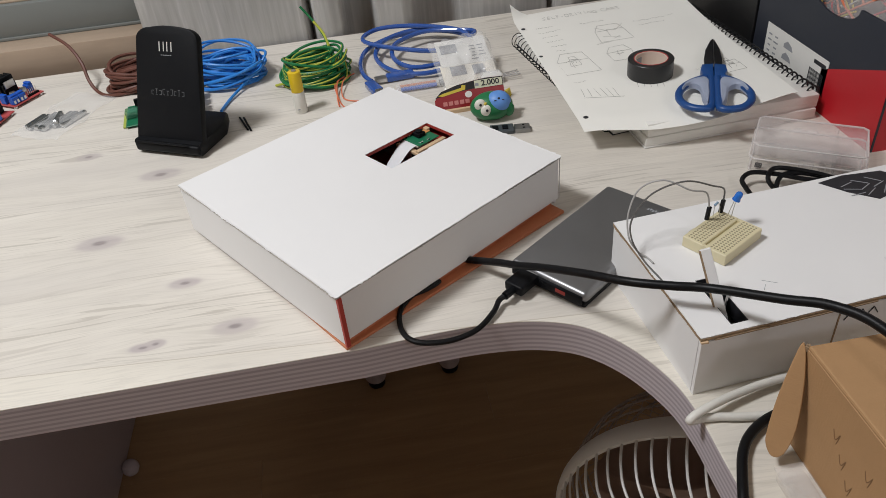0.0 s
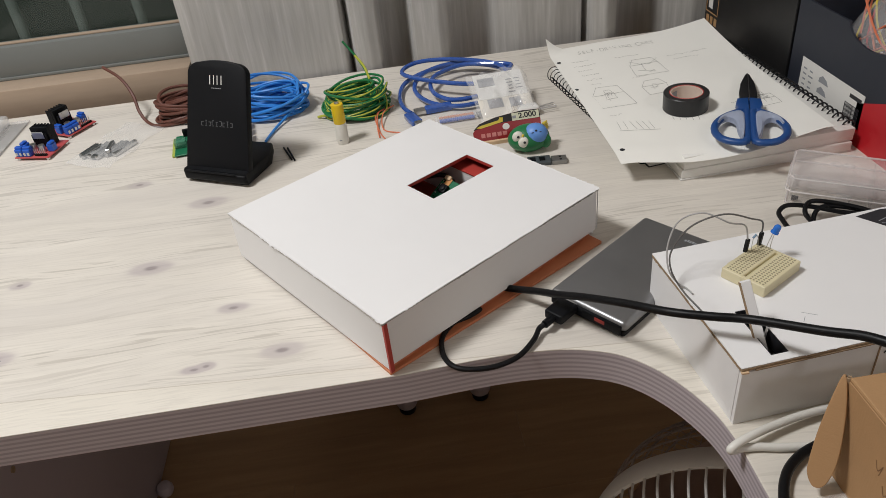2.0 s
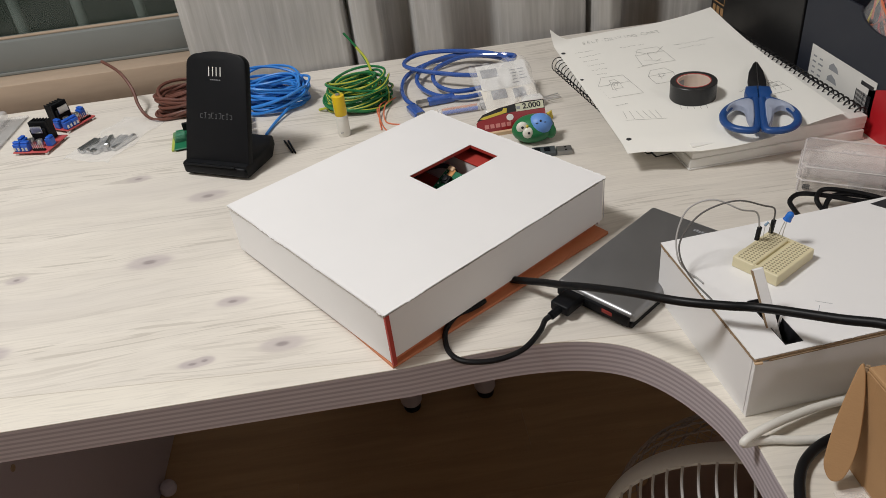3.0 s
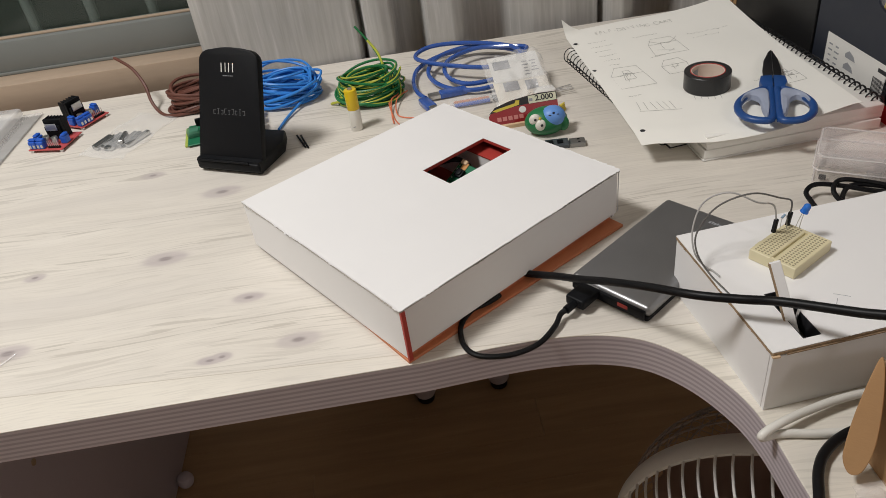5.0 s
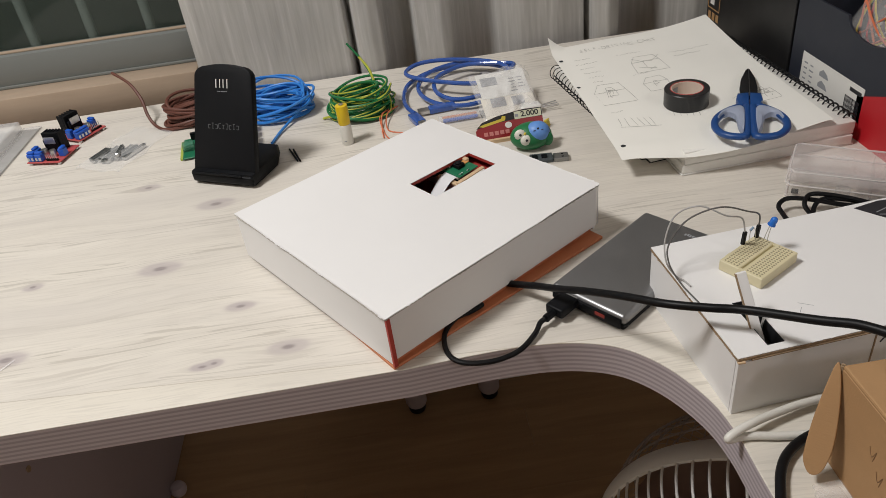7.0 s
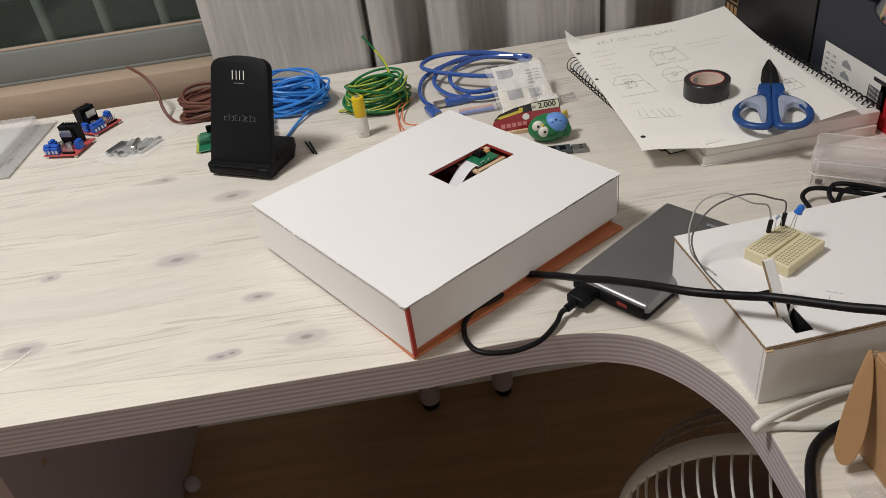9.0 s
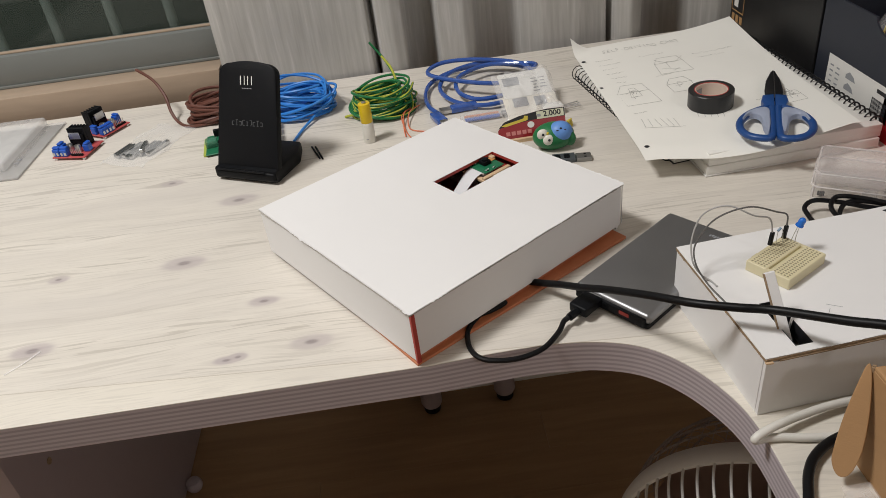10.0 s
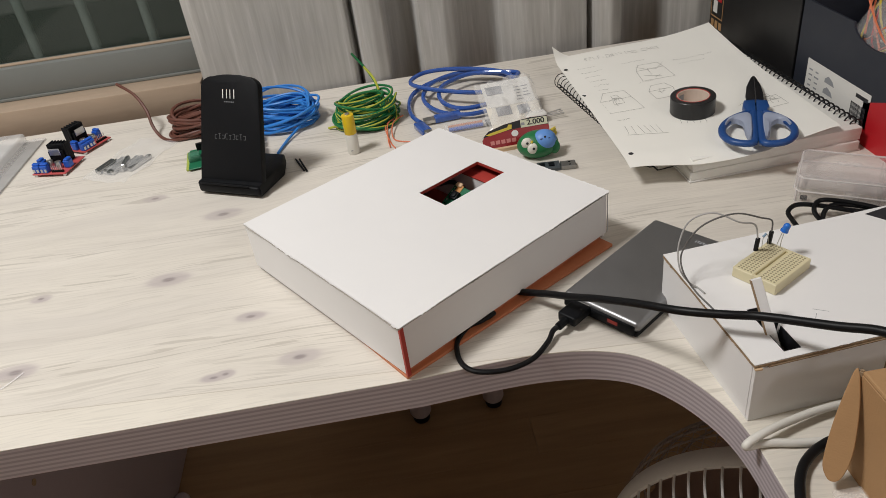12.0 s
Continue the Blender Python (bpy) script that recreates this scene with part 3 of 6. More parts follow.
# ---- things on the desk: electronics ----
COPPER_PIN = surface("copper_flex", (0.62, 0.30, 0.10), 0.45, vary=0.15)
PCB_GREEN = surface("green_circuit_board", (0.012, 0.16, 0.075), 0.4, vary=0.25, scale=260)
PCB_RED = surface("red_circuit_board", (0.50, 0.085, 0.085), 0.4, vary=0.2, scale=200)
BLUE_PLASTIC = surface("blue_terminal_plastic", (0.015, 0.10, 0.52), 0.4, vary=0.15)
PALE_WOOD = surface("bare_wood_stick", (0.66, 0.47, 0.29), 0.7, vary=0.15, scale=90, stretch=(0.2, 1, 1))
RIBBON = surface("white_ribbon_cable", (0.72, 0.72, 0.74), 0.45, vary=0.05, scale=30)
CREAM = surface("cream_breadboard_plastic", (0.68, 0.61, 0.40), 0.5, vary=0.05)
HOLE_DARK = surface("socket_holes", (0.30, 0.26, 0.165), 0.8)
GREY_WIRE = surface("grey_wire", (0.42, 0.41, 0.40), 0.5)
DARK_WIRE = surface("dark_grey_wire", (0.12, 0.115, 0.11), 0.5)
WHITE_CABLE = surface("white_cable", (0.70, 0.68, 0.63), 0.45, vary=0.08)
YELLOW = surface("yellow_battery_sleeve", (0.72, 0.50, 0.012), 0.3, vary=0.08)
BATTERY_WHITE = surface("white_battery_sleeve", (0.72, 0.70, 0.64), 0.3, vary=0.08)
BLUE_WIRE = surface("light_blue_wire", (0.03, 0.22, 0.66), 0.4, vary=0.15)
BROWN_WIRE = surface("brown_wire", (0.13, 0.045, 0.03), 0.5, vary=0.2)
GREEN_WIRE = surface("green_wire", (0.01, 0.17, 0.05), 0.4, vary=0.2)
YELLOW_WIRE = surface("yellow_green_stripe", (0.45, 0.47, 0.05), 0.4, vary=0.2)
ORANGE_WIRE = surface("orange_wire", (0.70, 0.19, 0.09), 0.5, vary=0.15)
BLUE_CLEAR = surface("clear_blue_cable", (0.036, 0.105, 0.40), 0.14, vary=0.3, scale=300, Coat_Weight=0.6)
CLEAR = glassy("clear_plastic_bag", (0.95, 0.95, 0.95), 0.08, 0.26, 0.5)
CLEAR_THIN = glassy("thin_clear_film", (0.95, 0.95, 0.95), 0.06, 0.25, 0.6)
MILKY = glassy("milky_plastic", (0.80, 0.76, 0.74), 0.12, 0.17, 0.04)
MILKY_EDGE = glassy("milky_plastic_edge", (0.84, 0.80, 0.78), 0.15, 0.50, 0.02)
FROSTED = glassy("frosted_plastic", (0.90, 0.89, 0.88), 0.2, 0.36, 0.05)
MILKY_LID = glassy("milky_plastic_lid", (0.80, 0.75, 0.74), 0.18, 0.24, 0.05)
GREEN_TOY = surface("green_toy_plastic", (0.012, 0.17, 0.055), 0.4, vary=0.12)
TOY_WHITE = surface("toy_white", (0.76, 0.74, 0.66), 0.4, vary=0.05)
TOY_BLUE = surface("toy_blue", (0.13, 0.30, 0.70), 0.45, vary=0.08)
SCISSOR_BLUE = surface("blue_handle_plastic", (0.012, 0.065, 0.24), 0.4, vary=0.1)
SCISSOR_GREY = surface("lilac_grey_grip", (0.33, 0.37, 0.48), 0.6, vary=0.08)
BLADE = surface("black_coated_blade", (0.02, 0.02, 0.022), 0.35, 0.4)
TAPE = surface("black_vinyl_tape", (0.014, 0.014, 0.015), 0.35, vary=0.2, stretch=(1, 1, 30))
CORE = surface("tape_core_card", (0.66, 0.54, 0.46), 0.7, vary=0.1)
PACK_RED = surface("red_pack_card", (0.27, 0.010, 0.014), 0.35, vary=0.1)
PACK_YELLOW = surface("pack_yellow", (0.62, 0.48, 0.05), 0.4)
PRICE_CREAM = surface("cream_price_label", (0.66, 0.66, 0.50), 0.5, vary=0.04)
LABEL_WHITE = surface("label_white", (0.74, 0.73, 0.70), 0.5, vary=0.04)
PRINT_GREY = surface("grey_print", (0.30, 0.31, 0.33), 0.6)
STAND_PRINT = surface("faint_grey_print", (0.10, 0.105, 0.11), 0.5)


def servo_camera():
    """The small camera board on its swinging arm inside the first box. Own frame: x along the box, y across, z up, from the board's middle."""
    arm = thing("camera_arm", ARM_UP, "green camera board with white ribbon on a wooden swing arm", "camera")
    part("circuit_board", bm_box(0.0245, 0.0245, 0.0012, (0, 0, -0.0006), 0.0003, 1), PCB_GREEN, arm, smooth=False)
    lens = part("lens_block", bm_box(0.0085, 0.0085, 0.004, (0.0005, 0.002, 0.0006), 0.0006), BLACK, arm)
    part("lens", bm_cyl(0.0032, 0.0018, (0.0005, 0.002, 0.0044), 20, 0.0004), BLACK, lens)
    part("flex_strip", bm_box(0.0085, 0.0065, 0.0007, (0.0085, 0.0035, 0.0008), 0.0002, 1), COPPER_PIN, arm, "copper coloured flex strip")
    part("flex_plug", bm_box(0.0045, 0.0075, 0.0026, (0.0125, 0.006, 0.0006), 0.0006, 1), PALE_WOOD, arm, "pale flex connector")
    rnd = random.Random(3)
    for i in range(14):
        x, y = rnd.uniform(-0.010, 0.010), rnd.choice((-1, 1)) * rnd.uniform(0.0072, 0.0108)
        part("chip", bm_box(0.0014, 0.0009, 0.0006, (x, y, 0.0006)), (PALE_PLASTIC, STEEL, BLACK)[i % 3], arm, smooth=False)
    part("ribbon_clip", bm_box(0.004, 0.019, 0.0022, (-0.0105, 0, -0.0028), 0.0003, 1), PALE_PLASTIC, arm)
    bm = bmesh.new()
    line = smooth_path([(-0.0115, 0, -0.0004), (-0.020, 0, -0.0020), (-0.032, -0.002, -0.0075), (-0.044, -0.004, -0.0150), (-0.050, -0.006, -0.024)], 5)
    rows = [[bm.verts.new((p.x, p.y + s * (0.0082 - 0.0006 * k / 5), p.z)) for s in (-1, -0.3, 0.3, 1)] for k, p in enumerate(line)]
    for a, b in zip(rows, rows[1:]):
        for i in range(3):
            bm.faces.new((a[i], b[i], b[i + 1], a[i + 1]))
    shell(bm, (0, 0, -0.0003))
    part("ribbon", bm, RIBBON, arm, "white flat ribbon cable")
    part("cross_stick", bm_box(0.0048, 0.031, 0.0030, (-0.0165, -0.002, -0.0062), 0.0006), PALE_WOOD, arm, "bare wooden cross stick")
    part("arm_stick", bm_box(0.034, 0.0045, 0.0040, (-0.001, -0.0150, -0.0052), 0.0006), PALE_WOOD, arm, "bare wooden arm")
    part("horn", bm_box(0.022, 0.0022, 0.0050, (0.003, -0.0188, -0.0065), 0.0008), PALE_PLASTIC, arm, "white servo horn")
    return arm


def servo():
    s = thing("servo_motor", BOX @ pose(0.060, -0.040, 0.0045), "small blue servo motor fixed inside the box", "servo")
    part("case", bm_box(0.0225, 0.0118, 0.026, (0, 0, 0), 0.0006), BLUE_PLASTIC, s)
    part("flange", bm_box(0.032, 0.0118, 0.0022, (0, 0, 0.018), 0.0004), BLUE_PLASTIC, s)
    part("shaft", bm_cyl(0.0024, 0.004, (0, 0.0055, 0.0125), 14, m=pose(0, 0, 0, -90)), PALE_PLASTIC, s)
    w = thing("inner_wire", BOX, "black wire loop lying inside the box", "wire")
    part("loop", bm_tube(smooth_path([(0.0, 0.035, 0.007), (0.02, 0.048, 0.018), (0.045, 0.050, 0.030), (0.066, 0.040, 0.033), (0.073, 0.028, 0.028), (0.066, 0.018, 0.018), (0.045, 0.01, 0.007)], 8), 0.0023, 8), RUBBER, w)


def power_bank():
    # own frame: x along its length
    p = thing("power_bank", pose(0.4185, 0.0700, TOP, 0, 0, 37.6), "flat grey metal power bank with black ports end", "power bank")
    L, B, H = 0.1345, 0.0705, 0.0132
    part("shell", bm_box(L, B, H - 0.004, (0.0005, 0, 0.004), 0.004, 4), GREY_METAL, p, "brushed dark grey shell")
    part("base", bm_box(L - 0.001, B - 0.0015, 0.006, (0, 0, 0), 0.002), BLACK, p)
    part("end_cap", bm_box(0.003, B - 0.006, H - 0.005, (-L / 2 - 0.0005, 0, 0.0022), 0.001), BLACK, p, "black end cap with ports")
    for y, w, m in ((0.008, 0.012, BLACK), (-0.014, 0.009, RED_DEEP)):
        part("port", bm_box(0.0012, w, 0.0034, (-L / 2 - 0.0018, y, 0.0058), 0.0004), m, p)
    for k in range(5):
        part("mark", bm_box(0.0030, 0.0015, 0.00015, (0.0545 + 0.0008 * (k % 2), -0.0215 + k * 0.0022, H - 0.00005)), PRINT_GREY, p, "small pale printed mark", smooth=False)


def cables():
    c = thing("usb_cable", Matrix(), "black usb cable looping from box to power bank", "cable")
    pts = [(0.287, 0.0535, 0.7262), (0.2820, 0.0490, 0.7268), (0.2745, 0.0455, 0.7265), (0.263, 0.041, 0.726), (0.253, 0.028, 0.7235), (0.2525, 0.008, 0.7225), (0.262, -0.005, 0.7222), (0.284, -0.009, 0.7222), (0.305, -0.003, 0.7225), (0.320, 0.010, 0.7245), (0.3265, 0.0195, 0.7265), (0.331, 0.0215, 0.728)]
    part("lead", bm_tube(smooth_path(pts, 8), 0.0021, 10), RUBBER, c)
    plug = part("plug", bm_box(0.021, 0.0165, 0.0085, (0, 0, -0.004), 0.0018, 3), BLACK, c, "black plug", pose(0.3470, 0.0335, 0.7285, 0, 0, 38.4))
    part("strain_relief", bm_tube([(-0.020, 0, 0), (-0.010, 0, 0)], 0.0032, 10), BLACK, plug)
    part("plug_metal", bm_box(0.010, 0.012, 0.0045, (0.013, 0, -0.0022)), STEEL, plug)
    k = thing("power_cable", Matrix(), "thick black rubber cable crossing over both boxes", "cable")
    pts = [(0.304, 0.080, 0.7265), (0.3155, 0.0705, 0.7282), (0.331, 0.0500, 0.7385), (0.3450, 0.0285, 0.7490), (0.3584, 0.008, 0.7600), (0.378, -0.020, 0.7730), (0.3975, -0.046, 0.7830), (0.420, -0.061, 0.787), (0.439, -0.072, 0.790), (0.4657, -0.1017, 0.801), (0.482, -0.121, 0.809), (0.494, -0.145, 0.812), (0.500, -0.19, 0.810), (0.505, -0.27, 0.80), (0.52, -0.40, 0.75), (0.56, -0.5, 0.726)]
    part("lead", bm_tube(smooth_path(pts, 8), 0.0029, 14), RUBBER, k)


BBX, BBY, BBA = 0.4795, -0.0065, 31.3


def breadboard():
    b = thing("breadboard", pose(BBX, BBY, TOP + 0.0495, 0, 0, BBA), "small cream breadboard on the white box lid", "breadboard")
    L, B, H = 0.0433, 0.0334, 0.0085
    bm = bm_box(L, B / 2 - 0.0012, H, (0, B / 4 + 0.0006, 0), 0.0005, 1)
    bm_box(L, B / 2 - 0.0012, H, (0, -B / 4 - 0.0006, 0), 0.0005, 1, bm)
    bm_box(L - 0.004, 0.004, H - 0.002, (0, 0, 0), bm=bm)
    bm_box(0.0025, 0.003, H - 0.0004, (L / 2 - 0.0013, 0, 0), bm=bm)
    bm_box(0.0025, 0.003, H - 0.0004, (-L / 2 + 0.0013, 0, 0), bm=bm)
    for s in (-1, 1):
        bm_box(0.006, 0.0016, H - 0.002, (s * 0.010, B / 2 + 0.0006, 0), bm=bm)
    part("block", bm, CREAM, b, smooth=False)
    hole = mesh_of("socket", bm_box(0.00125, 0.00125, 0.0003, (0, 0, H - 0.00022)), HOLE_DARK, False)
    for i in range(17):
        for s in (-1, 1):
            for j in range(5):
                ob = new("socket", hole)
                ob.parent, ob.matrix_basis = b, pose((i - 8) * 0.00237, s * (0.0036 + j * 0.00237 + 0.0004), 0)


def jumpers():
    for name, mat, pts, lab in (
        ("jumper_wire", GREY_WIRE, [(0.4752, 0.0085, .7885), (0.4715, 0.0085, .802), (0.4551, 0.0000, .8125), (0.4386, 0.0062, .8195), (0.4247, 0.0125, .811), (0.4162, 0.0075, .796), (0.4135, -0.0030, .784), (0.4189, -0.0075, .7740), (0.4242, -0.0110, .7708), (0.4262, -0.0180, .7706)], "thin pale grey jumper wire on the breadboard"),
        ("jumper_wire", DARK_WIRE, [(0.4880, 0.0140, .7885), (0.4862, 0.0125, .800), (0.4751, 0.0078, .8075), (0.4521, 0.0032, .8180), (0.4294, 0.0026, .8125), (0.4166, 0.0010, .796), (0.4148, -0.0049, .784), (0.4204, -0.0138, .7718), (0.4243, -0.0336, .7706), (0.4252, -0.0400, .7706)], "thin dark grey jumper wire on the breadboard"),
    ):
        w = thing(name, Matrix(), lab, "wire", "jumper wires")
        part("lead", bm_tube(smooth_path(pts, 7), 0.00062, 7), mat, w)
        part("connector", bm_box(0.0026, 0.0026, 0.0125, (0, 0, -0.0110), 0.0003, 1), BLACK, w, "black pin housing", Matrix.Translation(pts[0]) @ pose(0, 0, 0, 8, -8, 30))
    e = thing("blue_led", pose(0.4922, 0.0101, TOP + 0.058), "small blue light diode on bent wire legs", "led")
    part("leg", bm_tube(smooth_path([(-0.001, 0.001, -0.002), (0.0004, 0.0005, 0.006), (0.0022, 0.0, 0.0135)], 4), 0.0003, 6), STEEL, e)
    part("leg", bm_tube(smooth_path([(0.001, -0.001, -0.002), (0.0018, -0.0006, 0.006), (0.0032, -0.0004, 0.0135)], 4), 0.0003, 6), STEEL, e)
    bulb = bm_cyl(0.0025, 0.0045, (0, 0, 0), 18)
    bm_ball(0.0025, 0.0025, 0.0025, (0, 0, 0.0045), 16, bulb)
    bm_cyl(0.0029, 0.001, (0, 0, 0), 18, bm=bulb)
    part("bulb", bulb, surface("blue_led_plastic", (0.02, 0.16, 0.62), 0.25), e, "blue bulb", pose(0.0027, -0.0002, 0.013, 4, 20, 0))
    r = thing("resistor", pose(0.4806, 0.0113, TOP + 0.058), "tiny resistor standing on wire legs", "resistor")
    part("leg", bm_tube(smooth_path([(0, 0, -0.002), (0.0004, 0.0005, 0.008), (0.002, 0.002, 0.0115), (0.0042, 0.001, 0.009), (0.005, 0.0, -0.002)], 5), 0.00025, 6), STEEL, r)
    part("body", bm_tube([(0.0005, 0.0009, 0.0095), (0.003, 0.002, 0.0112)], 0.0009, 10), surface("resistor_blue", (0.22, 0.33, 0.45), 0.5), r)
    lv = thing("lever_stick", pose(0.4495, -0.0672, TOP + 0.0495), "white foam board lever standing in the slot", "lever")
    st = look((0, 0, 0.0), (0.0055, -0.0155, -0.030)) @ pose(0, 0, 0, 0, 0, -32) @ pose(0, 0, -0.010)
    part("stick", bm_box(0.0064, 0.0026, 0.048, (0, 0, 0), 0.0003, 1), WHITE_BOARD, lv, at=st, smooth=False)
    part("stick_core", bm_box(0.0010, 0.0028, 0.0476, (0.0033, 0, 0)), BROWN_EDGE, lv, "brown card edge", st, False)
    part("hook", bm_tube(smooth_path([(0.003, -0.001, -0.002), (0.0035, -0.001, 0.006), (0.0045, 0.0, 0.008)], 4), 0.0008, 8), STEEL, lv)


def motor_driver(m, label, turned):
    d = thing("motor_driver_board", m, label, "circuit board", "motor drivers")
    part("board", bm_box(0.046, 0.046, 0.0016, (0, 0, 0.003), 0.0004, 1), PCB_RED, d, smooth=False)
    for sx in (-1, 1):
        for sy in (-1, 1):
            part("standoff", bm_cyl(0.0024, 0.0032, (sx * 0.0195, sy * 0.0195, 0), 12), STEEL, d)
    hs = bm_box(0.023, 0.004, 0.025, (0, 0.009, 0.0046), 0.0003, 1)
    sink = part("heat_sink", hs, BLACK, d, "black finned heat sink", smooth=False)
    for i in range(6):
        part("fin", bm_box(0.0016, 0.0099, 0.025, (-0.0107 + i * 0.00428, 0.01605, 0.0046), 0.0003, 1), BLACK, sink, smooth=False)
    part("chip", bm_box(0.019, 0.0042, 0.014, (0, 0.0048, 0.008), 0.0004, 1), BLACK, d)
    part("chip_tab", bm_box(0.015, 0.0012, 0.009, (0, 0.0025, 0.017), 0.0004, 1), STEEL, d, "steel tab")
    tb = mesh_of("terminal", bm_box(0.0095, 0.008, 0.0095, (0, 0, 0.0046), 0.0008, 1), BLUE_PLASTIC, False)
    top = mesh_of("terminal_top", bm_box(0.0095, 0.0055, 0.0025, (0, 0.0008, 0.0141), 0.0008, 1), BLUE_PLASTIC, False)
    for x, y, a in ((-0.018, -0.004, 90), (0.018, -0.004, -90), (-0.0165, -0.0175, 0), (-0.006, -0.0175, 0)):
        t = new("terminal", tb)
        t.parent, t.matrix_basis = d, pose(x, y, 0, 0, 0, a)
        u = new("terminal_top", top)
        u.parent = t
        for sx in (-0.0025, 0.0025):
            part("clamp", bm_box(0.0028, 0.0004, 0.004, (sx, -0.0042, 0.0062)), STEEL, t)
    for x, y in ((-0.006, -0.005), (0.007, -0.008)):
        part("capacitor", bm_cyl(0.004, 0.0095, (x, y, 0.0046), 18, 0.0006), STEEL, d)
    part("pin_header", bm_box(0.016, 0.0025, 0.0025, (0.011, -0.0185, 0.0046)), BLACK, d, smooth=False)
    for i in range(6):
        part("pin", bm_box(0.0006, 0.0006, 0.009, (0.004 + i * 0.0026, -0.0185, 0.0046)), STEEL, d, smooth=False)


def crumpled(nx, ny, sx, sy, height, seed, edge=0.0):
    """A thin crumpled sheet, sx by sy, for bags."""
    bm = bmesh.new()
    g = []
    for j in range(ny):
        row = []
        for i in range(nx):
            u, v = i / (nx - 1), j / (ny - 1)
            h = height * (max(0.0, math.sin(math.pi * u) * math.sin(math.pi * v))) ** 0.5
            n = noise.noise((u * 5 + seed, v * 5, seed * 1.7)) * height * 0.55
            row.append(bm.verts.new(((u - 0.5) * sx + edge * noise.noise((v * 4, seed, 0)), (v - 0.5) * sy + edge * noise.noise((u * 4, seed, 5)), max(0.0006, h + n))))
        g.append(row)
    for a, b in zip(g, g[1:]):
        for i in range(nx - 1):
            bm.faces.new((a[i], a[i + 1], b[i + 1], b[i]))
    return bm


def parts_pouch():
    p = thing("parts_pouch", pose(-0.100, 0.480, TOP, 0, 0, 65), "clear zip bag holding small metal spacers", "plastic bag")
    part("film", crumpled(24, 18, 0.115, 0.066, 0.0078, 3.0, 0.006), CLEAR_THIN, p, "crumpled clear film")
    rnd = random.Random(2)
    zinc = surface("zinc", (0.50, 0.51, 0.52), 0.24, 0.9, vary=0.35, scale=200)
    dull = surface("dark_zinc", (0.20, 0.21, 0.21), 0.35, 0.8, vary=0.3, scale=200)
    for i in range(8):
        part("spacer", bm_box(rnd.uniform(0.030, 0.038), 0.0058, 0.0052, (0, 0, 0), 0.0008, 1), (zinc, dull, zinc)[i % 3], p,
             at=pose(-0.024 + 0.010 * (i < 3) + rnd.uniform(-0.003, 0.003), -0.021 + i * 0.0062, 0.0004, 0, 0, rnd.uniform(-7, 7)), smooth=False)
    part("spacer", bm_box(0.026, 0.005, 0.005, (0, 0, 0), 0.0008, 1), zinc, p, at=pose(-0.020, -0.008, 0.0057, 0, 0, 24), smooth=False)


def coil(name, m, label, mat, radius, wire, loops, seed, squash=0.75, height=0.024, tails=(), mat2=None, category="wire"):
    """A hank of wire: one long strand winding round, with loose ends."""
    rnd = random.Random(seed)
    t = thing(name, m, label, category, "wire hanks")
    for strand in range(2 if mat2 else 1):
        pts = []
        n = loops if not mat2 else loops // 2
        for L in range(n):
            r = radius * rnd.uniform(0.66, 1.04)
            cx, cy = rnd.uniform(-0.15, 0.15) * radius, rnd.uniform(-0.12, 0.12) * radius
            tx, ty = rnd.uniform(-0.3, 0.3), rnd.uniform(-0.3, 0.3)
            base = wire + height * (L + 0.5) / n * rnd.uniform(0.5, 1.0)
            for k in range(10):
                a = 2 * math.pi * (k / 10) + strand * 0.6
                x, y = cx + r * math.cos(a), cy + r * squash * math.sin(a)
                pts.append((x, y, max(wire, base + tx * x * 0.8 + ty * y * 0.8)))
        line = smooth_path(pts, 4)
        part("hank", bm_tube(line, wire, 7), mat, t)
        if mat2:
            off = wire * 0.55
            part("stripe", bm_tube([p + Vector((off * math.cos(k * 0.21), off * math.sin(k * 0.17), off * (0.55 + 0.6 * math.sin(k * 0.13)))) for k, p in enumerate(line)], wire * 0.62, 6), mat2, t, "yellow stripe along the wire")
    for line, m2 in tails:
        part("loose_end", bm_tube(smooth_path(line, 6), wire, 7), m2, t)
    return t


